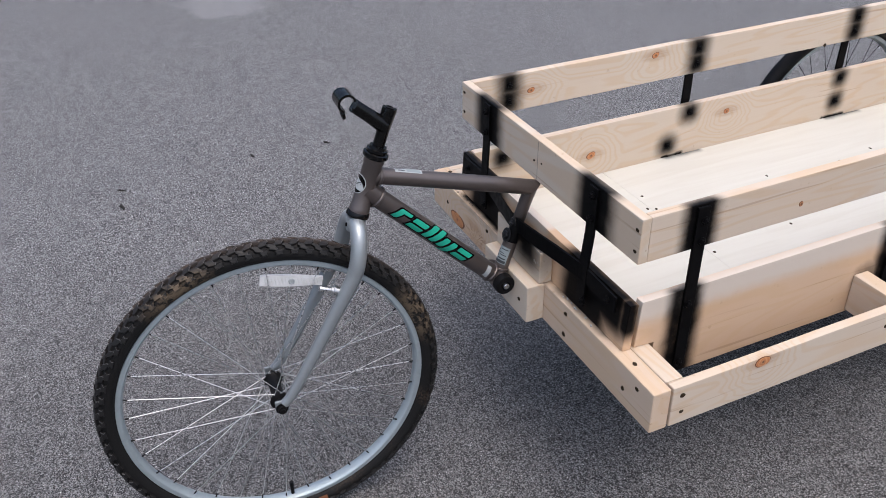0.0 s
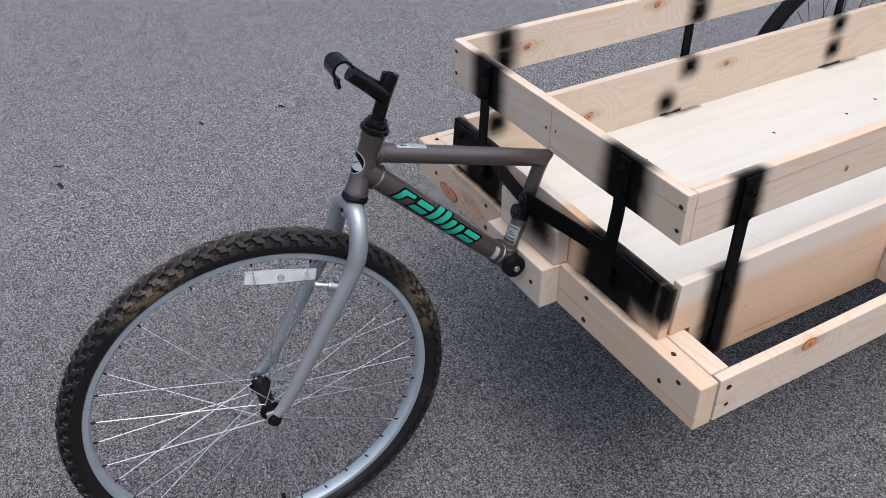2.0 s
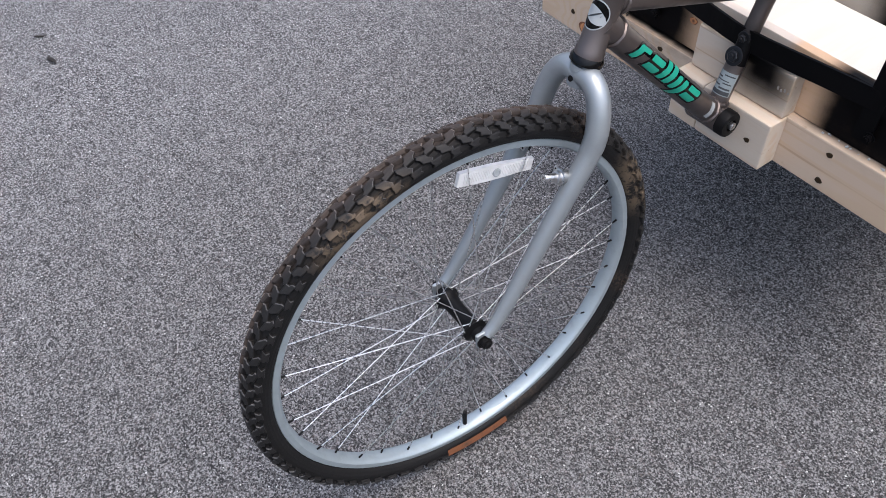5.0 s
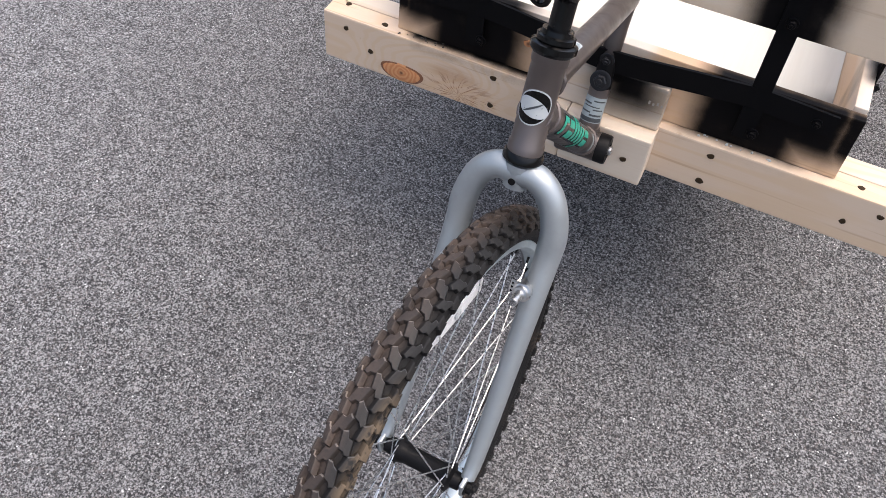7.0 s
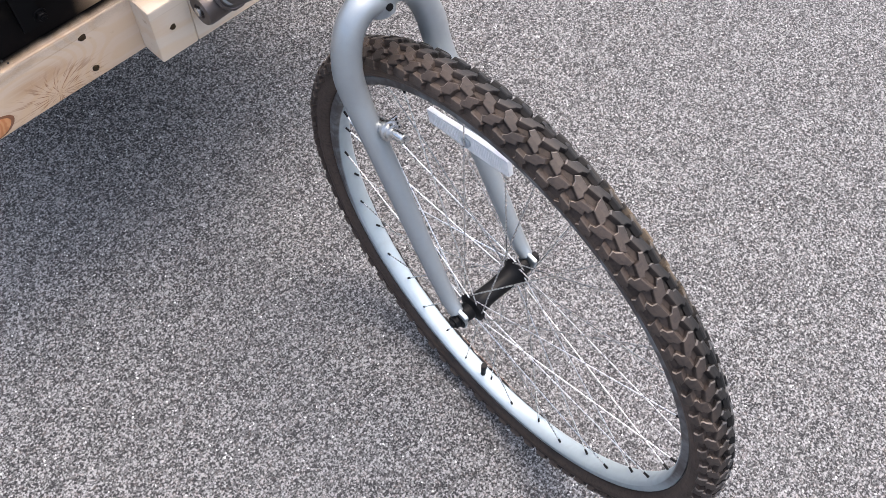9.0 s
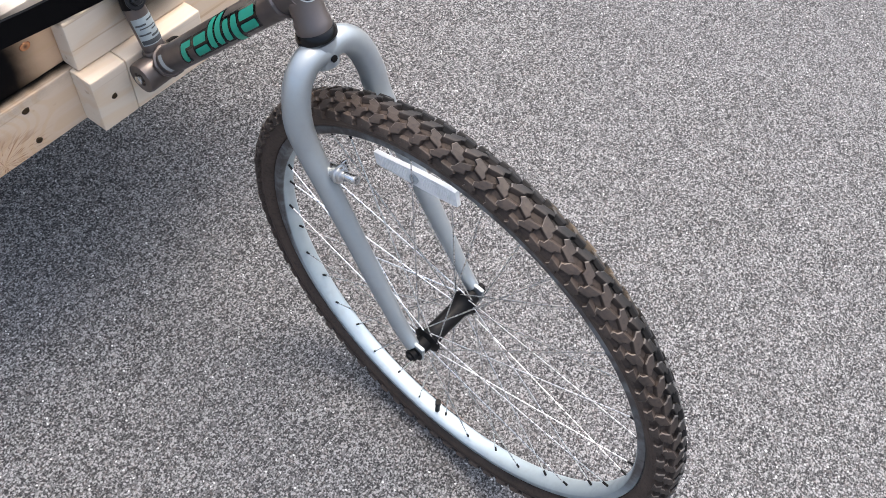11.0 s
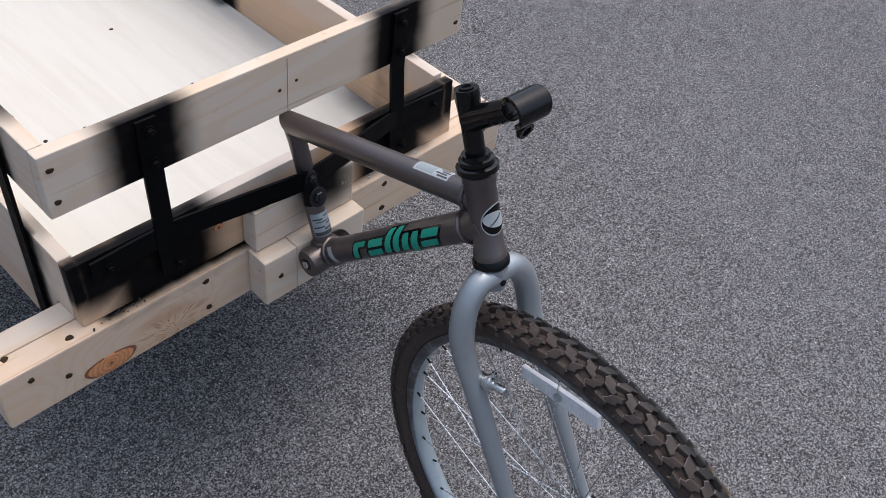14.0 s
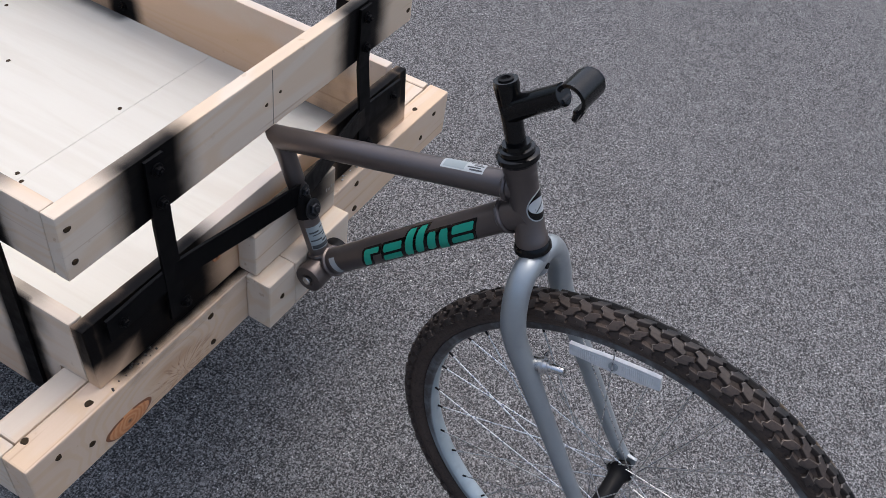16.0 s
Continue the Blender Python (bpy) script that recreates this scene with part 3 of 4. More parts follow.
for y0, y1 in ((0.062, 0.42535), (0.42575, YB - 0.02)):
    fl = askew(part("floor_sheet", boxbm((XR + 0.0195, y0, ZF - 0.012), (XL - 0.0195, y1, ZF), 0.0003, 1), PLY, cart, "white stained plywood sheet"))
for x, y in ((0.097, 0.4360), (-0.116, 0.4360), (-0.183, 0.4425), (-0.1255, 0.4175), (-0.129, 0.794), (-0.1275, 1.157), (-0.109, 1.0265), (0.079, 0.677), (0.20, 0.82), (0.1, 1.3)):
    screw((x, y, ZF + 0.0004), (0, 0, 1), fl, 0.0029)

# blocks that carry the bicycle frame
blk = part("mounting_block", boxbm((-0.0465, Y0 - 0.0415, 0.3825), (0.085, Y0 - 0.0005, 0.4705), 0.003), W_Z, cart)
screw((0.0525, Y0 - 0.042, 0.424), (0, -1, 0), blk)
blk2 = part("mounting_block", boxbm((-0.1050, Y0 - 0.0415, 0.3825), (-0.0470, Y0 - 0.0005, 0.4700), 0.003), W_Z, cart)
screw((-0.077, Y0 - 0.042, 0.4295), (0, -1, 0), blk2)
pack = part("packing_block", boxbm((-0.0995, Y0 - 0.0150, 0.4715), (0.0835, 0.0185, 0.5475), 0.003), W_PACK, cart, "pale block with smudges of overspray")
for k, (z, w) in enumerate(((0.5180, 0.0030), (0.5165, 0.0022), (0.5190, 0.0026), (0.5172, 0.0018))):
    part("print_bar", boxbm((0.0600 + 0.006 * k, Y0 - 0.0154, z - w), (0.0630 + 0.006 * k, Y0 - 0.0148, z + w), 0, 1), FAINT, pack)

# upper rail
rail_f = askew(part("upper_front_rail", longboard((XR, 0.0265, R0), (XL, 0.0455, R1)), W_RAIL_F, cart))
rail_L = askew(part("upper_side_rail", longboard((XL - 0.019, 0.0460, R0), (XL, YB, R1)), W_RAIL_L, cart))
rail_R = askew(part("upper_side_rail", longboard((XR, 0.0460, R0), (XR + 0.019, YB, R1)), W_RAIL_R, cart))
askew(part("upper_back_rail", longboard((XR, YB + 0.0005, R0), (XL, YB + 0.0195, R1)), W_X, cart))
for x, z in ((XR + 0.012, 0.7270), (XR + 0.012, 0.680), (XL - 0.011, 0.724), (XL - 0.011, 0.681), (-0.022, 0.699), (0.006, 0.704)):
    screw((x, 0.0261, z), (0, -1, 0), rail_f, 0.0034 if abs(x) > 0.1 else 0.0020)
knot((XR + 0.0194, 0.5515, 0.729), (1, 0, 0), 0.011, 0.008, 15, rail_R)
knot((XR + 0.0194, 0.1975, 0.703), (1, 0, 0), 0.010, 0.007, 15, rail_R)
knot((XL + 0.0004, 0.389, 0.689), (1, 0, 0), 0.005, 0.006, 0, rail_L)
for y in (1.0,):
    screw((XR + 0.0194, y + 0.13, 0.662), (1, 0, 0), rail_R)
# a pencil line across the front rail
part("pencil_mark", boxbm((-0.0093, 0.0260, R0 + 0.003), (-0.0087, 0.0270, R1 - 0.004), 0, 1), FAINT, rail_f)


def upright(lo, hi, axis, bolts, out):
    """A flat steel bar with its bolts."""
    u = askew(part("upright", worn(boxbm(lo, hi, 0.001), 0.0004, 40), BLACK, cart, "black sprayed flat steel bar"))
    for p in bolts:
        bolt(p, out, u)


for x in FBX:
    u = bmesh.new()
    prof = ((0.0120, 0.492), (0.0148, 0.580), (0.0200 + 0.0087 * x, 0.648), (0.0212 + 0.0087 * x, R1 - 0.004))
    rows = [[u.verts.new((x + dx, y + dy, z)) for dx, dy in ((-0.0135, 0), (0.0135, 0), (0.0135, 0.0042), (-0.0135, 0.0042))] for y, z in prof]
    for a, b in zip(rows, rows[1:]):
        for k in range(4):
            u.faces.new((a[k], a[(k + 1) % 4], b[(k + 1) % 4], b[k]))
    u.faces.new(rows[0][::-1])
    u.faces.new(rows[-1])
    bmesh.ops.bevel(u, geom=[e for e in u.edges if e.calc_face_angle(0) > 0.8], offset=0.001, segments=2, affect="EDGES")
    up = part("upright", u, BLACK, cart, "black sprayed flat steel bar")
    for z in (0.728, 0.680):
        bolt((x + 0.001, 0.0208 + 0.0087 * x, z), (0, -1, 0), up)
    bolt((x + 0.012, 0.0128, 0.505), (0, -1, 0), up)
for y in LBY:
    upright((XL + 0.0006, y - 0.013, 0.392), (XL + 0.0056, y + 0.013, R1 - 0.004), 0, [(XL + 0.0057, y + d, z) for d, z in ((0.004, 0.717), (0.003, 0.675), (-0.004, 0.540), (-0.003, 0.401))], (1, 0, 0))
for y in RBY:
    upright((XR - 0.0056, y - 0.013, 0.392), (XR - 0.0006, y + 0.013, R1 - 0.004), 0, [(XR - 0.0057, y, z) for z in (0.717, 0.675)], (-1, 0, 0))
    for z in (0.7255, 0.6850):
        bolt((XR + 0.0193, y, z), (1, 0, 0), rail_R, 0.005, 0.008)
for y, z in _bolt_r:
    bolt((XR + 0.0193, y, z), (1, 0, 0), side_r, 0.005, 0.009)
bolt((XL - 0.0193, 0.636, 0.452), (-1, 0, 0), side_l, 0.005, 0.009)

def bowed_bar():
    """A flat steel bar along the box front, drawn forward in the middle to meet the seat tube."""
    bm = bmesh.new()
    rows = []
    n = 64
    for i in range(n + 1):
        x = -0.324 + 0.626 * i / n
        far = abs(x + 0.010)
        bend = 0.5 * (far - 0.200 - math.sqrt((far - 0.200) ** 2 + 0.0009)) + 0.200
        rise = math.sqrt(bend * bend + 0.0004) / 0.200
        y = -0.0265 + 0.0435 * rise
        z = 0.5720 - 0.0110 * rise - 0.006 * max(0.0, far - 0.2) / 0.1
        rows.append([bm.verts.new((x, y + dy, z + dz)) for dy, dz in ((-0.0012, -0.0165), (0.0030, -0.0165), (0.0045, 0.0165), (0.0003, 0.0165))])
    for a, b in zip(rows, rows[1:]):
        for k in range(4):
            bm.faces.new((a[k], a[(k + 1) % 4], b[(k + 1) % 4], b[k]))
    bm.faces.new(rows[0][::-1])
    bm.faces.new(rows[-1])
    sharp = [e for e in bm.edges if e.calc_face_angle(0) > 0.8]
    bmesh.ops.bevel(bm, geom=sharp, offset=0.0009, segments=2, affect="EDGES", profile=0.6)
    return part("flat_bar", worn(bm, 0.0005, 30), BLACK, cart, "black sprayed steel bar along the box front")


bar = bowed_bar()
for x in (0.278, -0.302):
    bolt((x, 0.0168, 0.5530), (0, -1, 0), bar, 0.0048, 0.0075)
bolt((-0.0095, -0.0232, 0.5730), (0, -1, 0.05), bar, 0.0056, 0.0105, DARK_STEEL)
# dark grit on the beam by the box corner
rng = random.Random(23)
for i in range(16):
    c = Vector((rng.uniform(-0.345, -0.265), rng.uniform(0.006, 0.0185), ZT + 0.0010))
    w = rng.uniform(0.0008, 0.0018)
    part("grit", boxbm(c - Vector((w, w * 0.8, w * 0.5)), c + Vector((w, w * 0.8, w * 0.6)), w * 0.3, 1, Matrix.Translation(c) @ pose(0, 0, 0, 0, 0, rng.uniform(0, 180)) @ Matrix.Translation(-c)), TWIG, beam)
# pale crumbs caught in the joint below the panel
rng = random.Random(11)
for i in range(13):
    c = Vector((rng.uniform(0.130, 0.245), 0.0175 - 0.006 * rng.random(), ZT + 0.0012))
    w = rng.uniform(0.0010, 0.0022)
    part("chip", boxbm(c - Vector((w, w * 0.7, w * 0.6)), c + Vector((w, w * 0.7, w * 0.8)), w * 0.3, 1, Matrix.Translation(c) @ pose(0, 0, 0, 0, 0, rng.uniform(0, 180)) @ Matrix.Translation(-c)), STICKER, beam)


# ---- wheels ----
def wheel_rim(parent, m, r_out=0.2950, mat=None, hw=0.0130):
    prof = [(r_out, -hw), (r_out + 0.001, -hw + 0.0015), (r_out - 0.004, -hw + 0.003), (r_out - 0.007, 0), (r_out - 0.004, hw - 0.003), (r_out + 0.001, hw - 0.0015), (r_out, hw),
            (r_out - 0.0085, hw + 0.0004), (r_out - 0.0105, hw - 0.0012), (r_out - 0.0128, hw - 0.0045), (r_out - 0.0138, 0), (r_out - 0.0128, -hw + 0.0045), (r_out - 0.0105, -hw + 0.0012), (r_out - 0.0085, -hw - 0.0004)]
    return part("rim", lathe(prof, m, 120, True), mat or ALU, parent, smooth=True)


def knobby_tyre(parent, m):
    """A 26 inch knobbly tyre: casing and staggered stepped blocks."""
    rc, rs, wide = 0.3200, 0.0182, 1.16
    prof = []
    for k in range(17):
        a = radians(-124 + 248 * k / 16)
        prof.append((rc + rs * math.cos(a), rs * wide * math.sin(a)))
    prof += [(0.3072, 0.0150), (0.3062, 0.0128), (0.3020, 0.0), (0.3062, -0.0128), (0.3072, -0.0150)]
    bm = lathe(prof, m, 128, True)
    rng = random.Random(4)
    # casing between the blocks takes the shade-darkened rubber
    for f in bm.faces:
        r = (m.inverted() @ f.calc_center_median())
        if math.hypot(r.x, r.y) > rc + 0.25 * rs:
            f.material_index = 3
    casing = len(bm.faces)
    tops, edges, grooves = [], [], []
    # a block with a step in its nose and its tail, so that neighbours lock into one another
    zed = ((-0.50, -0.50), (0.20, -0.50), (0.30, -0.08), (0.50, 0.06), (0.50, 0.50), (-0.18, 0.50), (-0.30, 0.10), (-0.50, -0.04))
    cup = ((-0.50, -0.46), (0.34, -0.50), (0.50, -0.20), (0.36, 0.14), (0.48, 0.50), (-0.40, 0.46), (-0.26, 0.06))

    def block(ang, tilt, w, l, h, skew, shape, flip):
        """ang round the wheel, tilt round the section; l along the run, w across, h proud."""
        w, l, h = w * rng.uniform(0.95, 1.05), l * rng.uniform(0.95, 1.05), h * rng.uniform(0.9, 1.08)
        base = m @ Matrix.Rotation(ang, 4, "Z") @ Matrix.Translation((rc, 0, 0)) @ Matrix.Rotation(-tilt, 4, "Y") @ Matrix.Translation((rs * (1 + (wide - 1) * abs(math.sin(tilt))) - 0.0014, 0, 0)) @ Matrix.Rotation(skew, 4, "X")
        q = [((a + rng.uniform(-0.07, 0.07)) * l, (b + rng.uniform(-0.06, 0.06)) * w * flip) for a, b in shape]
        levels = []
        for hh, kl, kw in ((0.0, 1.06, 1.06), (h * 0.74, 0.97, 0.95), (h * 0.95, 0.93, 0.88), (h, 0.86, 0.76)):
            levels.append([bm.verts.new(base @ Vector((hh - 9.0 * b * b - 1.4 * a * a, a * kl, b * kw))) for a, b in q])
        tops.append(bm.faces.new(levels[-1]))
        for n, (lo, hi) in enumerate(zip(levels, levels[1:])):
            for i in range(len(q)):
                p = (i + 1) % len(q)
                f = bm.faces.new((lo[i], lo[p], hi[p], hi[i]))
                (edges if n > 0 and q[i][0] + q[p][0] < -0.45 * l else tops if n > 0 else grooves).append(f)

    n = 75
    s = 2 * math.pi / n
    for i in range(n):
        a = s * i
        j = lambda: rng.uniform(-0.06, 0.06)
        for sd in (-1, 1):
            half = 0.5 * s if sd > 0 else 0.0
            block(a + half, sd * radians(15.0), 0.0122, 0.0222, 0.0060, sd * 0.24 + j(), zed, sd)
            block(a + half + 0.46 * s, sd * radians(43), 0.0114, 0.0210, 0.0060, -sd * 0.22 + j(), zed, -sd)
            block(a + half + 0.02 * s, sd * radians(67), 0.0104, 0.0172, 0.0068, sd * 0.10 + j(), cup, sd)
    for f in tops:
        f.material_index = 1
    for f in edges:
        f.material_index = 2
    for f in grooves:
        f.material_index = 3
    return part("tyre", bm, RUBBER, parent, "black knobbly tyre with brown dust on the blocks", mats=(TREAD, TREAD_EDGE, GROOVE_SHADE))


def spokes(parent, m, count=36, r_rim=0.2810, r_hub=0.0168, half=0.0365, cross=3, mat=None, rad=0.00088):
    bm = bmesh.new()
    tube_into(bm, [(0, 0, 0), (0, 0, 0.5), (0, 0, 1.0)], rad, 6)
    me = bpy.data.meshes.new("spoke")
    bm.to_mesh(me)
    bm.free()
    me.materials.append(mat or STEEL)
    bm = tube([(0, 0, -0.008), (0, 0, -0.0075), (0, 0, 0.001)], [0.0011, 0.0015, 0.0017], 6)
    nip = bpy.data.meshes.new("spoke_nipple")
    bm.to_mesh(nip)
    bm.free()
    nip.materials.append(PLASTIC)
    for i in range(count):
        side = 1 if i % 2 else -1
        k = i // 2
        lead = 1 if k % 2 else -1
        rim_a = 2 * math.pi * (i + 0.5) / count
        hub_a = rim_a + lead * 2 * math.pi * (cross * 1.05) / (count / 2)
        p = Vector((r_hub * math.cos(hub_a), r_hub * math.sin(hub_a), side * (half + 0.0015 * lead)))
        q = Vector((r_rim * math.cos(rim_a), r_rim * math.sin(rim_a), side * 0.003))
        ob = new("spoke", me)
        ob.parent = parent
        d = q - p
        turned = d.to_track_quat("Z", "Y").to_matrix().to_4x4()
        ob.matrix_local = m @ Matrix.Translation(p) @ turned @ Matrix.Diagonal((1, 1, d.length, 1))
        ob = new("spoke_nipple", nip)
        ob.parent = parent
        ob.matrix_local = m @ Matrix.Translation(q) @ turned


def wheel_pose(c):
    """Wheel's own axis z along world x, at the centre c."""
    return Matrix.Translation(c) @ Matrix.Rotation(radians(90), 4, "Y")


# rear wheels, each in the slot between box side and lower rail
RWY, RWZ = 1.262, 0.3646
for x in (XR - 0.049, XL + 0.049):
    wm = wheel_pose((x, RWY, RWZ))
    hub = part("rear_wheel", lathe([(0.006, -0.052), (0.006, -0.040), (0.021, -0.034), (0.021, -0.030), (0.013, -0.026), (0.013, 0.026), (0.021, 0.030), (0.021, 0.034), (0.006, 0.040), (0.006, 0.052)], wm, 24), CHROME, cart, "spoked rear wheel with smooth black tyre", smooth=True)
    rc, rs = 0.3095, 0.0205
    prof = [(rc + rs * math.cos(radians(-128 + 256 * k / 16)), rs * math.sin(radians(-128 + 256 * k / 16))) for k in range(17)] + [(0.2965, 0.0125), (0.2935, 0), (0.2965, -0.0125)]
    part("tyre", lathe(prof, wm, 96, True), SLICK, hub, smooth=True)
    wheel_rim(hub, wm, mat=ALU)
    spokes(hub, wm, 36, mat=PLASTIC)

# ---- the bicycle front ----
bike = new("bicycle_front")
tagged(bike, "front half of a grey mountain bike with silver fork", "bicycle")
C = -0.013                                   # plane of head, fork and stem; the frame runs a little askew to it
HB, HT = Vector((C, -0.3450, 0.6935)), Vector((C, -0.3015, 0.7980))
BBC = Vector((C + 0.006, -0.0595, 0.4530))
SEAT_TOP = Vector((C + 0.004, 0.0235, 0.6550))
AX = (HT - HB).normalized()
STEER = -4.6
turn = Matrix.Translation(HB) @ Matrix.Rotation(radians(STEER), 4, AX) @ Matrix.Translation(-HB)

head = part("head_tube", tube([HB, HB + AX * 0.012, HB + AX * 0.014, HT - AX * 0.014, HT - AX * 0.012, HT], [0.0195, 0.0195, 0.018, 0.018, 0.0195, 0.0195], 32), FRAME_PAINT, bike, smooth=True)
TT0, TT1 = Vector((C, -0.318, 0.7640)), Vector((C + 0.004, 0.0205, 0.6475))
ttb = tube([TT0, TT0.lerp(TT1, 0.5), TT0.lerp(TT1, 0.97), TT1], 0.0160, 28)
ttd = (TT1 - TT0).normalized()
for v in ttb.verts:
    # cut slanting along the back of the seat tube
    if (v.co - TT1).dot(ttd) > -0.002:
        v.co += ttd * (0.004 + 0.85 * (v.co - TT1 - ttd * (v.co - TT1).dot(ttd)).z)
top_tube = part("top_tube", ttb, FRAME_PAINT, bike, smooth=True)
DT0, DT1 = Vector((C, -0.330, 0.7395)), BBC
down_tube = part("down_tube", tube([DT0, DT0.lerp(DT1, 0.5), DT1], 0.0192, 32), FRAME_PAINT, bike, smooth=True)
seat_low = BBC.lerp(SEAT_TOP, 0.40)
seat_tube = part("seat_tube", tube([BBC, seat_low], 0.0148, 24), FRAME_PAINT, bike, smooth=True)
part("seat_tube_stub", tube([seat_low, seat_low.lerp(SEAT_TOP, 0.12), seat_low.lerp(SEAT_TOP, 0.75), SEAT_TOP - Vector((0, 0.003, 0.008))], [0.0149, 0.0130, 0.0132, 0.0146], 24), SPRAYED, bike, "seat tube sprayed black round its bolts", smooth=True)
bbm = wheel_pose(BBC)
part("bottom_bracket", lathe([(0.0120, -0.0345), (0.0150, -0.0352), (0.0205, -0.0345), (0.0215, -0.030), (0.0215, 0.030), (0.0205, 0.0345), (0.0150, 0.0352), (0.0120, 0.0345)], bbm, 32), FRAME_PAINT, bike, smooth=True)
for sx in (-1, 1):
    cup = part("bearing_cup", lathe([(0.0219, -0.013), (0.0219, -0.0005), (0.0205, 0.0035), (0.0105, 0.0042), (0.0095, 0.0015)], Matrix.Translation(BBC + Vector((sx * 0.0345, 0, 0))) @ Matrix.Rotation(radians(90 * sx), 4, "Y"), 28), PLASTIC if sx > 0 else FRAME_PAINT, bike, smooth=True)
    part("axle_end", lathe([(0.0065, 0.002), (0.0065, 0.0075), (0.005, 0.0085)], Matrix.Translation(BBC + Vector((sx * 0.0345, 0, 0))) @ Matrix.Rotation(radians(90 * sx), 4, "Y"), 16), CHROME, cup)


def weld(p, axis, r, parent, big=0.0035):
    """A rippled weld bead round a joint."""
    m = facing(p, axis)
    bm = bmesh.new()
    seg = 40
    pts = [m @ Vector(((r + 0.0004 * math.sin(9 * a)) * math.cos(a), (r + 0.0004 * math.sin(9 * a)) * math.sin(a), 0)) for a in (2 * math.pi * k / seg for k in range(seg + 1))]
    tube_into(bm, pts, big, 8, False)
    part("weld", bm, FRAME_PAINT, parent, smooth=True)


weld(TT0.lerp(TT1, 0.058), TT1 - TT0, 0.0158, top_tube)
weld(DT0.lerp(DT1, 0.085), DT1 - DT0, 0.0190, down_tube)
weld(DT0.lerp(DT1, 0.935), DT1 - DT0, 0.0190, down_tube)
weld(BBC + (SEAT_TOP - BBC).normalized() * 0.023, SEAT_TOP - BBC, 0.0146, seat_tube)

# bolts that clamp the seat tube
sdir = (SEAT_TOP - BBC).normalized()
fwd = Vector((0, -sdir.z, sdir.y))
for k, r in ((0.455, 0.0085),):
    q = BBC.lerp(SEAT_TOP, k) + fwd * 0.0148
    bolt(q, fwd, bike, r, r * 1.75, DARK_STEEL)
part("spacer", tube([(C + 0.0045, y, 0.5730) for y in (-0.0200, -0.0150, -0.0060)], [0.0085, 0.0085, 0.0085], 16), BLACK, bike, "black steel spacer joining tube and cart")

# headset
up = AX
part("headset_cup", tube([HB - up * 0.0080, HB - up * 0.0066, HB - up * 0.0010, HB + up * 0.0030], [0.0200, 0.0222, 0.0222, 0.0202], 32), GLOSS, bike, "black lower headset cup", smooth=True)
part("crown_race", tube([HB - up * 0.018, HB - up * 0.0105], [0.0185, 0.0190], 28), SILVER, bike, smooth=True)
part("headset_cup", tube([HT - up * 0.003, HT + up * 0.001, HT + up * 0.007, HT + up * 0.009], [0.0205, 0.0240, 0.0240, 0.0205], 32), GLOSS, bike, "black upper headset cup", smooth=True)
part("lock_nut", tube([HT + up * 0.009, HT + up * 0.010, HT + up * 0.015, HT + up * 0.016, HT + up * 0.021], [0.0180, 0.0200, 0.0200, 0.0165, 0.0160], 24), GLOSS, bike, smooth=True)

# stem, turned with the fork
ST = HT + up * 0.0945
stem = part("stem", tube([turn @ p for p in (HT + up * 0.012, HT + up * 0.055, HT + up * 0.088, ST)], [0.0112, 0.0115, 0.0140, 0.0132], 24), GLOSS, bike, "glossy black quill stem with empty clamp", smooth=True)
part("stem_bolt", lathe([(0.0085, 0.0), (0.0085, 0.0015), (0.0055, 0.0020), (0.0045, -0.001)], turn @ facing(ST, up), 24), PLASTIC, stem)
E0, E1 = HT + up * 0.060, Vector((C, -0.330, 0.902))
part("stem_arm", tube([turn @ p for p in (E0, E0.lerp(E1, 0.5), E1)], [0.0150, 0.0128, 0.0124], 24), GLOSS, stem, smooth=True)


def stem_clamp():
    """An open C-shaped collar along x, gap below, with two ears."""
    bm = bmesh.new()
    c = Vector((C, -0.345, 0.914))
    n, ri, ro, w = 26, 0.0130, 0.0172, 0.0215
    start, span = radians(-70), radians(250)
    rows = []
    for i in range(n + 1):
        a = start + span * i / n
        dy, dz = -math.sin(a - radians(20)), math.cos(a - radians(20))
        ww = w * (0.72 + 0.28 * math.sin(math.pi * min(1, max(0, i / n))))
        rows.append([bm.verts.new(turn @ (c + Vector((sx * ww, dy * r, dz * r)))) for sx, r in ((-1, ri), (1, ri), (1, ro), (-1, ro))])
    for a, b in zip(rows, rows[1:]):
        for k in range(4):
            bm.faces.new((a[k], a[(k + 1) % 4], b[(k + 1) % 4], b[k]))
    bm.faces.new(rows[0][::-1])
    bm.faces.new(rows[-1])
    bmesh.ops.bevel(bm, geom=[e for e in bm.edges if e.calc_face_angle(0) > 0.8], offset=0.001, segments=2, affect="EDGES")
    part("clamp", bm, GLOSS, stem, smooth=True)
    e = turn @ Matrix.Translation((C, -0.330, 0.893)) @ pose(0, 0, 0, 30, 0, 0)
    part("clamp_ear", boxbm((-0.009, -0.0032, -0.009), (0.009, 0.0032, 0.008), 0.003, 3, e), GLOSS, stem)
    # the front ear is an eye for the clamp bolt
    eye = turn @ facing((C, -0.3515, 0.8905), (0, -1, -0.15))
    part("clamp_ear", lathe([(0.0095, -0.0030), (0.0105, -0.0015), (0.0105, 0.0015), (0.0095, 0.0030), (0.0058, 0.0030), (0.0050, 0.0), (0.0058, -0.0030)], eye, 28, True), GLOSS, stem, smooth=True)


stem_clamp()

# fork and front wheel
WC = turn.inverted() @ Vector((-0.0172, -0.5580, 0.3350))      # the legs are a little bent to one side


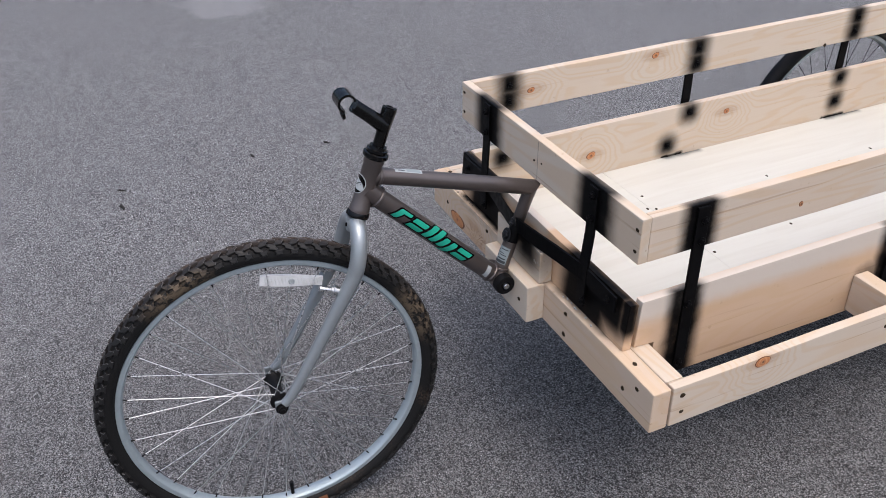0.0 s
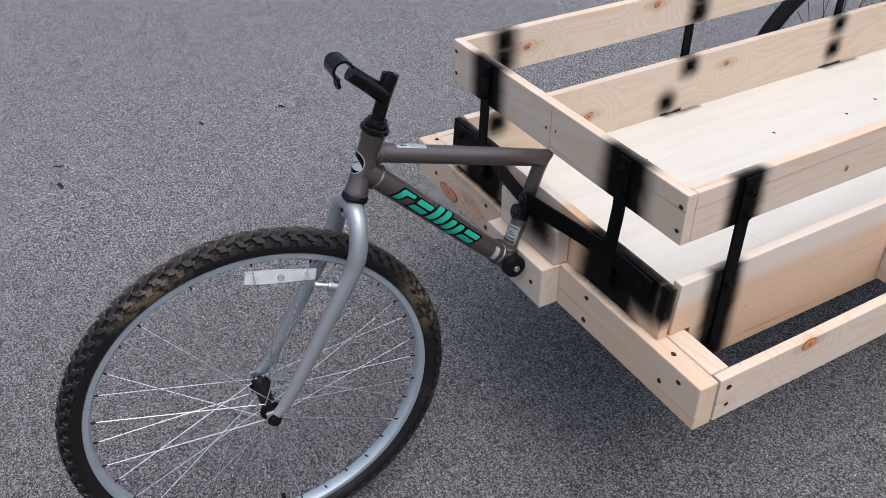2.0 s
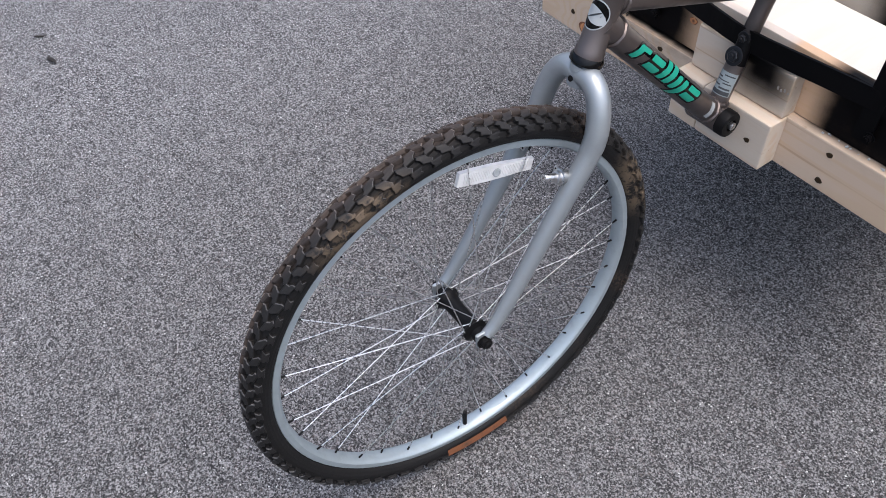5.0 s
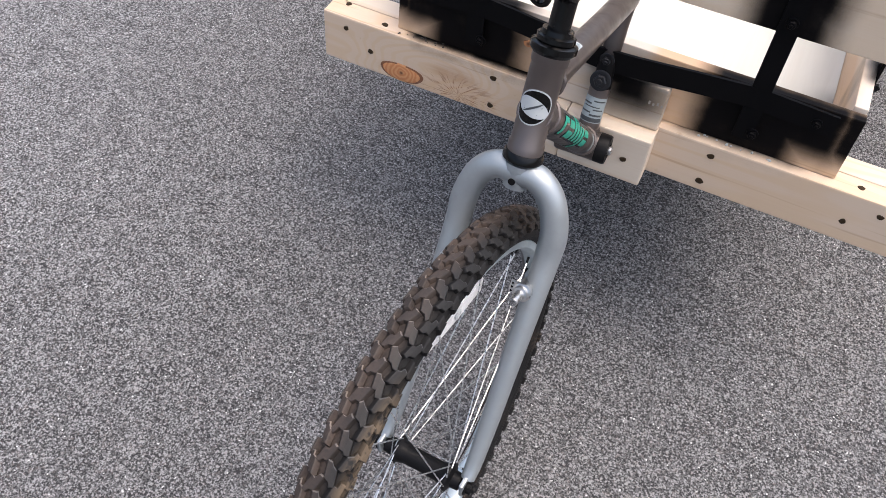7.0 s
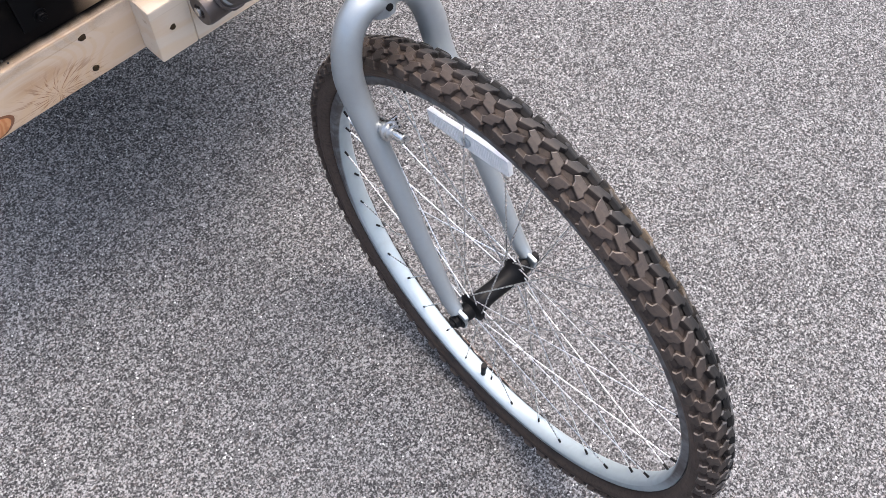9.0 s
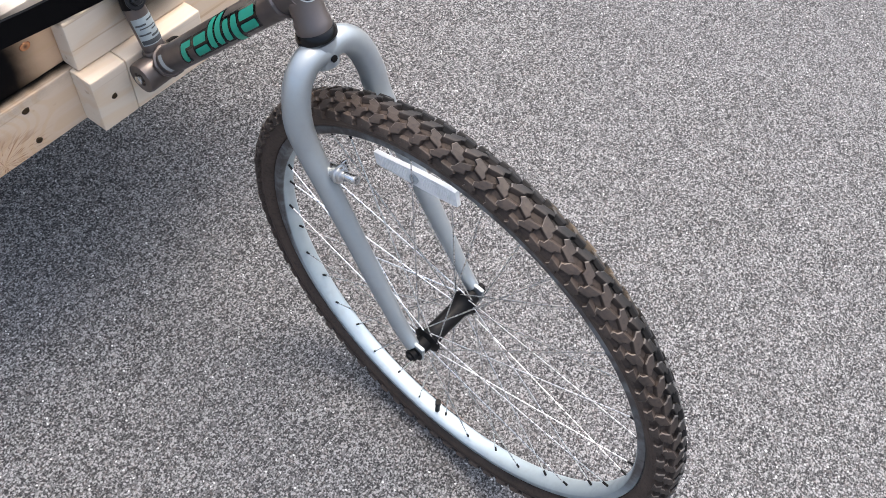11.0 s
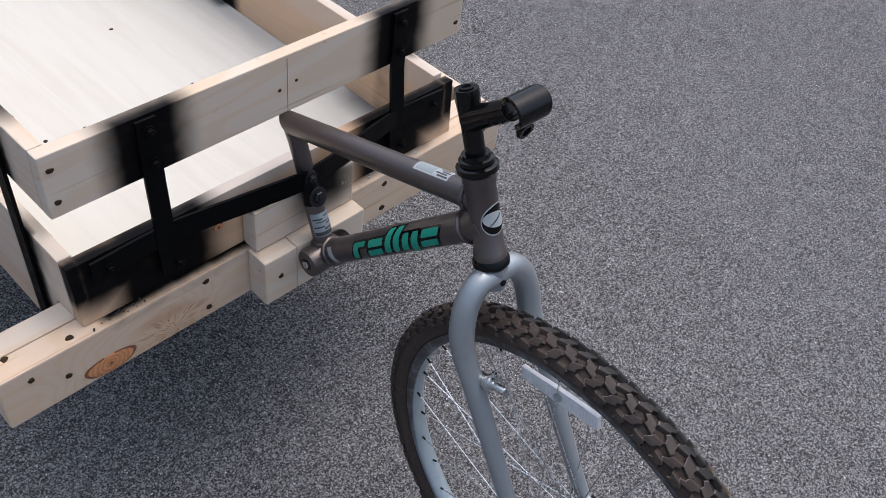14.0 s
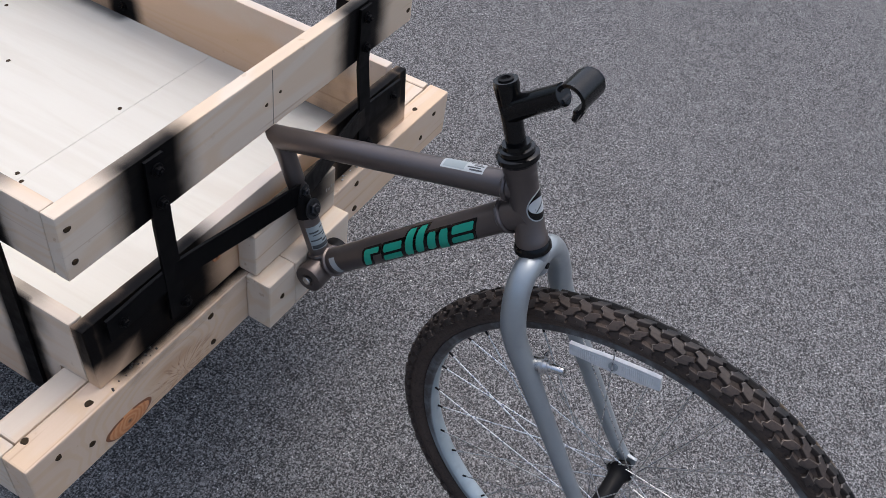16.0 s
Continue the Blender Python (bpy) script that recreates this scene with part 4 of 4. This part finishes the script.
def fork():
    crown = part("fork", tube([turn @ p for p in (HB - up * 0.016, HB - up * 0.026, HB - up * 0.040)], [0.0175, 0.0165, 0.0135], 28), SILVER, bike, "silver painted unicrown steel fork", smooth=True)
    for sx in (-1, 1):
        pts = [(C - sx * 0.006, -0.3545, 0.6720), (C + sx * 0.022, -0.3555, 0.6745), (C + sx * 0.0430, -0.3600, 0.6560), (C + sx * 0.0545, -0.3690, 0.6220), (C + sx * 0.0560, -0.3810, 0.5900),
               (C + sx * 0.0565, -0.4105, 0.5440), (C + sx * 0.0570, -0.4530, 0.4790), (C + sx * 0.0580, -0.4995, 0.4090), (C + sx * 0.0585, -0.5345, 0.3600), (WC.x + sx * 0.0585, WC.y + 0.006, WC.z + 0.008)]
        pts = [(x + (WC.x - C) * min(1.0, max(0.0, (0.66 - z) / 0.30)) * (i < 9), y, z) for i, (x, y, z) in enumerate(pts)]
        sp = spline(pts, 8)
        n = len(sp)
        rad = [0.0155 - 0.0068 * max(0, (i / n - 0.38) / 0.62) for i in range(n)]
        leg = part("fork_leg", tube([turn @ p for p in sp], rad, 22), SILVER, crown, smooth=True)
        # dropout
        part("dropout", boxbm((-0.003, -0.013, -0.012), (0.003, 0.013, 0.016), 0.0025, 2, turn @ Matrix.Translation(WC + Vector((sx * 0.0580, 0.001, 0.001)))), SILVER, crown)
        # brake boss pointing forward
        b0 = Vector((C + 0.33 * (WC.x - C) + sx * 0.0465, -0.4080, 0.5600))
        part("brake_boss", tube([turn @ (b0 + 1.16 * Vector((0, -k, k * 0.47))) for k in (-0.006, 0.009, 0.0095, 0.0125, 0.013, 0.0165, 0.017, 0.033, 0.0335, 0.0335, 0.0250)], [0.0090, 0.0090, 0.0112, 0.0112, 0.0088, 0.0084, 0.0056, 0.0054, 0.0050, 0.0026, 0.0024], 16), CHROME, crown, smooth=True)
        tab = turn @ Matrix.Translation(b0 + Vector((-sx * 0.010, -0.010, 0.0048))) @ pose(0, 0, 0, -25, 0, 0)
        part("spring_plate", boxbm((-0.006, -0.0012, -0.0085), (0.006, 0.0012, 0.0085), 0.0011, 2, tab), CHROME, crown)
        for k in (-1, 0, 1):
            part("spring_hole", lathe([(0.0014, -0.0014), (0.0014, 0.0014)], tab @ Matrix.Translation((-sx * 0.003, 0, 0.0050 * k)) @ Matrix.Rotation(radians(90), 4, "X"), 8), PLASTIC, crown)
    hole = facing((C, -0.3712, 0.6725), (0, -1, 0.25))
    gus = bmesh.new()
    for dy in (0.0, 0.014):
        [gus.verts.new(turn @ Vector((C + dx, -0.3672 + dy, z))) for dx, z in ((-0.011, 0.668), (0.011, 0.668), (0.0050, 0.6575), (-0.0050, 0.6575))]
    bmesh.ops.convex_hull(gus, input=gus.verts[:])
    bmesh.ops.bevel(gus, geom=gus.edges[:], offset=0.0015, segments=2, affect="EDGES")
    part("crown_gusset", gus, SILVER, crown)
    part("crown_hole", lathe([(0.0040, -0.002), (0.0040, 0.0008), (0.0032, 0.0010)], turn @ hole, 16), PLASTIC, crown)


fork()
wm = turn @ wheel_pose(WC)
hub = part("front_wheel", lathe([(0.0050, -0.062), (0.0050, -0.0530), (0.0105, -0.0525), (0.0115, -0.0420), (0.0190, -0.0385), (0.0195, -0.0355), (0.0150, -0.0310), (0.0128, -0.0220), (0.0122, 0.0), (0.0128, 0.0220), (0.0150, 0.0310), (0.0195, 0.0355), (0.0190, 0.0385), (0.0115, 0.0420), (0.0105, 0.0525), (0.0050, 0.0530), (0.0050, 0.062)], wm, 32), PLASTIC, bike, "spoked front wheel with black hub", smooth=True)
for sx in (-1, 1):
    part("axle_nut", lathe([(0.0125, 0.0), (0.0125, 0.0018), (0.0088, 0.0022), (0.0088, 0.0085), (0.0055, 0.0090), (0.0050, 0.0120)], wm @ Matrix.Translation((0, 0, sx * 0.0605)) @ (Matrix() if sx > 0 else Matrix.Rotation(math.pi, 4, "X")), 12), PLASTIC, hub)
wheel_rim(hub, wm, 0.3050, FRONT_RIM)
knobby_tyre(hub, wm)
spokes(hub, wm, 36, 0.2910)


def reflector():
    """A slim plastic spoke reflector, bowed along the rim."""
    bm = bmesh.new()
    n = 14
    rows = []
    for i in range(n + 1):
        f = i / n
        s = -0.060 + 0.120 * f
        w = 0.0118 * (0.78 + 0.22 * math.sin(math.pi * min(1.0, 0.15 + f))) 
        zc = 0.2550
        rows.append([bm.verts.new((s, zc + dy * w, dz)) for dy, dz in ((-1, -0.003), (1, -0.003), (1, 0.003), (-1, 0.003))])
    for a, b in zip(rows, rows[1:]):
        for k in range(4):
            bm.faces.new((a[k], a[(k + 1) % 4], b[(k + 1) % 4], b[k]))
    bm.faces.new(rows[0][::-1])
    bm.faces.new(rows[-1])
    bmesh.ops.bevel(bm, geom=[e for e in bm.edges if e.calc_face_angle(0) > 0.8], offset=0.001, segments=2, affect="EDGES")
    # from (run, radius, axle) to the wheel: run along -y, radius up
    to = turn @ Matrix.Translation(WC) @ Matrix.Rotation(radians(-15.5), 4, "X") @ Matrix(((0, 0, 1, 0), (1, 0, 0, 0), (0, 1, 0, 0), (0, 0, 0, 1)))
    bmesh.ops.transform(bm, matrix=to, verts=bm.verts)
    r = part("reflector", bm, REFL, hub, "clear plastic spoke reflector")
    for x0, x1 in ((-0.052, -0.010), (0.010, 0.052)):
        for side in (-1, 1):
            # the ribbed field on either half
            for k in range(16):
                u = x0 + (x1 - x0) * (k + 0.5) / 16
                part("rib", boxbm((u - 0.0008, 0.2475, side * 0.0031 - 0.0006), (u + 0.0008, 0.2625, side * 0.0031 + 0.0006), 0.0004, 1, to), REFL, r)
    for side in (-1, 1):
        part("clip", lathe([(0.0062, -0.0012), (0.0062, 0.0020), (0.0040, 0.0026), (0.0030, 0.0016)], to @ Matrix.Translation((0, 0.255, side * 0.0032)) @ (Matrix() if side > 0 else Matrix.Rotation(math.pi, 4, "X")), 16), STICKER, r, "round grey clip")


reflector()


def tyre_label():
    """A worn orange strip on the sidewall, low on the wheel."""
    bm = bmesh.new()
    rows = []
    for k in range(15):
        a = radians(-11 + 22 * k / 14)
        rows.append([bm.verts.new(wm @ Vector((r * math.cos(a), r * math.sin(a), h))) for r, h in ((0.3105, 0.0213), (0.3165, 0.0240), (0.3215, 0.0252))])
    for a, b in zip(rows, rows[1:]):
        for q in range(2):
            bm.faces.new((a[q], a[q + 1], b[q + 1], b[q]))
    part("sidewall_label", bm, ORANGE, hub, "worn orange strip on the sidewall", smooth=True)


tyre_label()
val = radians(-2)
part("valve", tube([wm @ Vector((r * math.cos(val), r * math.sin(val), 0)) for r in (0.2920, 0.2700, 0.2695, 0.2590)], [0.0040, 0.0040, 0.0046, 0.0046], 12), PLASTIC, hub, smooth=True)


# ---- decals ----
def wrap(axis0, axis1, r, s0, s1, a0, a1, shear, mat, parent, name, rot=0.0, side=1):
    """A sticker bent round a tube, s along it and a round it (degrees, 0 facing the side)."""
    d = (axis1 - axis0).normalized()
    u = Vector((side, 0, 0))
    w = d.cross(u)
    bm = bmesh.new()
    rows = []
    for i in range(9):
        f = i / 8
        a = radians(a0 + (a1 - a0) * f)
        row = []
        for k in range(5):
            s = s0 + (s1 - s0) * k / 4 + shear * (f - 0.5)
            row.append(bm.verts.new(axis0 + d * s + r * (math.cos(a) * u + math.sin(a) * w)))
        rows.append(row)
    for a, b in zip(rows, rows[1:]):
        for k in range(4):
            bm.faces.new((a[k], a[k + 1], b[k + 1], b[k]))
    return part(name, bm, mat, parent, smooth=True)


SHAPES = (
    (1.12, ((0.0, 0.38, 0.0, 1.0), (0.30, 0.85, 0.70, 1.0))),
    (1.20, ((0.0, 1.0, 0.0, 0.42), (0.0, 1.0, 0.58, 1.0))),
    (0.56, ((0.0, 0.40, 0.0, 1.5),)),
    (0.60, ((0.0, 0.40, 0.0, 1.5),)),
    (1.20, ((0.0, 0.40, 0.0, 1.0), (0.58, 1.0, -0.5, 1.0))),
    (1.05, ((0.0, 1.0, 0.0, 0.42), (0.0, 1.0, 0.58, 1.0))),
)


def decal(side):
    """Six slanting teal shapes with dark edges along the down tube."""
    d = (DT1 - DT0).normalized()
    u = Vector((side, 0, 0))
    w = d.cross(u)
    size, spread = 0.0362, 70.0

    def at(x, v, r):
        x += 0.42 * (v - 0.5)
        s = 0.0775 + x * size if side > 0 else 0.2825 - x * size
        a = radians((v - 0.5) * spread) * (-1 if side > 0 else 1)
        return DT0 + d * s + r * (math.cos(a) * u + math.sin(a) * w)

    x = 0.0
    for adv, strokes in SHAPES:
        for grow, rad, mat, name in ((0.13, 0.01935, GLOSS, "decal_edge"), (0.0, 0.01965, TEAL, "decal_shape")):
            bm = bmesh.new()
            for i, (x0, x1, v0, v1) in enumerate(strokes):
                n = 8
                rr = rad + 0.00004 * i
                rows = []
                for k in range(n + 1):
                    v = (v0 - grow) + (v1 - v0 + 2 * grow) * k / n
                    e = 0.06 if k in (0, n) else 0.0
                    rows.append([bm.verts.new(at(x + q, v, rr)) for q in (x0 - grow + e, (x0 + x1) / 2, x1 + grow - e)])
                for a, b in zip(rows, rows[1:]):
                    for q in range(2):
                        bm.faces.new((a[q], a[q + 1], b[q + 1], b[q]))
            part(name, bm, mat, down_tube, smooth=True)
        x += adv


decal(1)
decal(-1)
# stickers on the frame
dlen = (DT1 - DT0).length
for sd in (1, -1):
    wrap(DT0, DT1, 0.0196, dlen - 0.052, dlen - 0.040, -40, 40, 0.004, STICKER, down_tube, "sticker", side=sd)
wrap(BBC, SEAT_TOP, 0.0152, 0.036, 0.074, -165, -12, 0.0, PALE, seat_tube, "sticker", side=1)
for k, (a0, a1, h) in enumerate(((-160, -20, 0.0100), (-150, -108, 0.0030), (-98, -28, 0.0046), (-158, -95, 0.0036), (-84, -30, 0.0030), (-140, -50, 0.0026), (-155, -100, 0.0040), (-90, -24, 0.0034))):
    wrap(BBC, SEAT_TOP, 0.0154, 0.0375 + 0.0043 * k, 0.0375 + 0.0043 * k + 0.62 * h, a0, a1, 0.0, GREYINK, seat_tube, "print_bar", side=1)
# label on the top tube, on its upper side
wrap(TT0, TT1, 0.0163, 0.048, 0.104, -125, -58, 0.0, STICKER, top_tube, "sticker", side=1)
for k, (s0, s1) in enumerate(((0.050, 0.066), (0.053, 0.070), (0.050, 0.063), (0.054, 0.068))):
    wrap(TT0, TT1, 0.0165, s0, s1, -117 + 13 * k, -109 + 13 * k, 0.0, GREYINK, top_tube, "print_bar", side=1)
wrap(TT0, TT1, 0.0165, 0.073, 0.101, -119, -63, 0.0, PALE, top_tube, "sticker_field", side=1)


def head_badge():
    """An oval badge on the front of the head tube: dark oval, light swoosh."""
    front = Vector((0, -AX.z, AX.y))
    side = Vector((1, 0, 0))
    mid = HB.lerp(HT, 0.50)

    def patch(fn, r, mat, n, name):
        bm = bmesh.new()
        vs = []
        for i in range(n):
            s, a = fn(2 * math.pi * i / n)
            vs.append((s, a))
        c = bm.verts.new(mid + front * r)
        ring = [bm.verts.new(mid + AX * s + r * (math.cos(a) * front + math.sin(a) * side)) for s, a in vs]
        half = [bm.verts.new(mid + AX * (s * 0.5) + r * (math.cos(a * 0.5) * front + math.sin(a * 0.5) * side)) for s, a in vs]
        for i in range(n):
            j = (i + 1) % n
            bm.faces.new((c, half[i], half[j]))
            bm.faces.new((half[i], ring[i], ring[j], half[j]))
        part(name, bm, mat, head, smooth=True)

    patch(lambda t: (0.0192 * math.sin(t) + 0.002 * math.cos(t), 1.08 * math.cos(t)), 0.0183, STICKER, 40, "badge")
    patch(lambda t: (0.0176 * math.sin(t) + 0.002 * math.cos(t), 1.00 * math.cos(t)), 0.0185, GLOSS, 40, "badge_field")
    patch(lambda t: (0.0100 * math.sin(t) - 0.0035 * math.cos(t), 0.94 * math.cos(t) * (1 - 0.12 * math.sin(t))), 0.0187, STICKER, 32, "badge_shape")
    patch(lambda t: (0.0013 * math.sin(t) + 0.0062 * math.cos(t), 0.55 * math.cos(t)), 0.0189, GREYINK, 32, "badge_line")


head_badge()


# ---- bits lying on the asphalt ----
def twig(x, y, length, ang, r):
    rng = random.Random(int(abs(x * 991 + y * 77)))
    pts = [(length * (k / 4 - 0.5), 0.25 * length * rng.uniform(-0.3, 0.3), r * 0.9 + 0.3 * r * rng.random()) for k in range(5)]
    ob = part("twig", tube(pts, [r * 0.6, r, r * 1.05, r * 0.8, r * 0.4], 7), TWIG)
    ob.matrix_world = pose(x, y, GZ + 0.0005, 0, 0, ang)
    tagged(ob, "small dark twig scrap lying on asphalt", "twig", "scraps on the asphalt")


for x, y, l, a, r in ((-1.60, -0.741, 0.045, 10, 0.006), (-1.74, -0.729, 0.03, 60, 0.003), (-1.766, -0.225, 0.03, 20, 0.004), (-1.734, 0.068, 0.03, 35, 0.004), (-0.843, -0.827, 0.03, 10, 0.002)):
    twig(x, y, l, a, r)
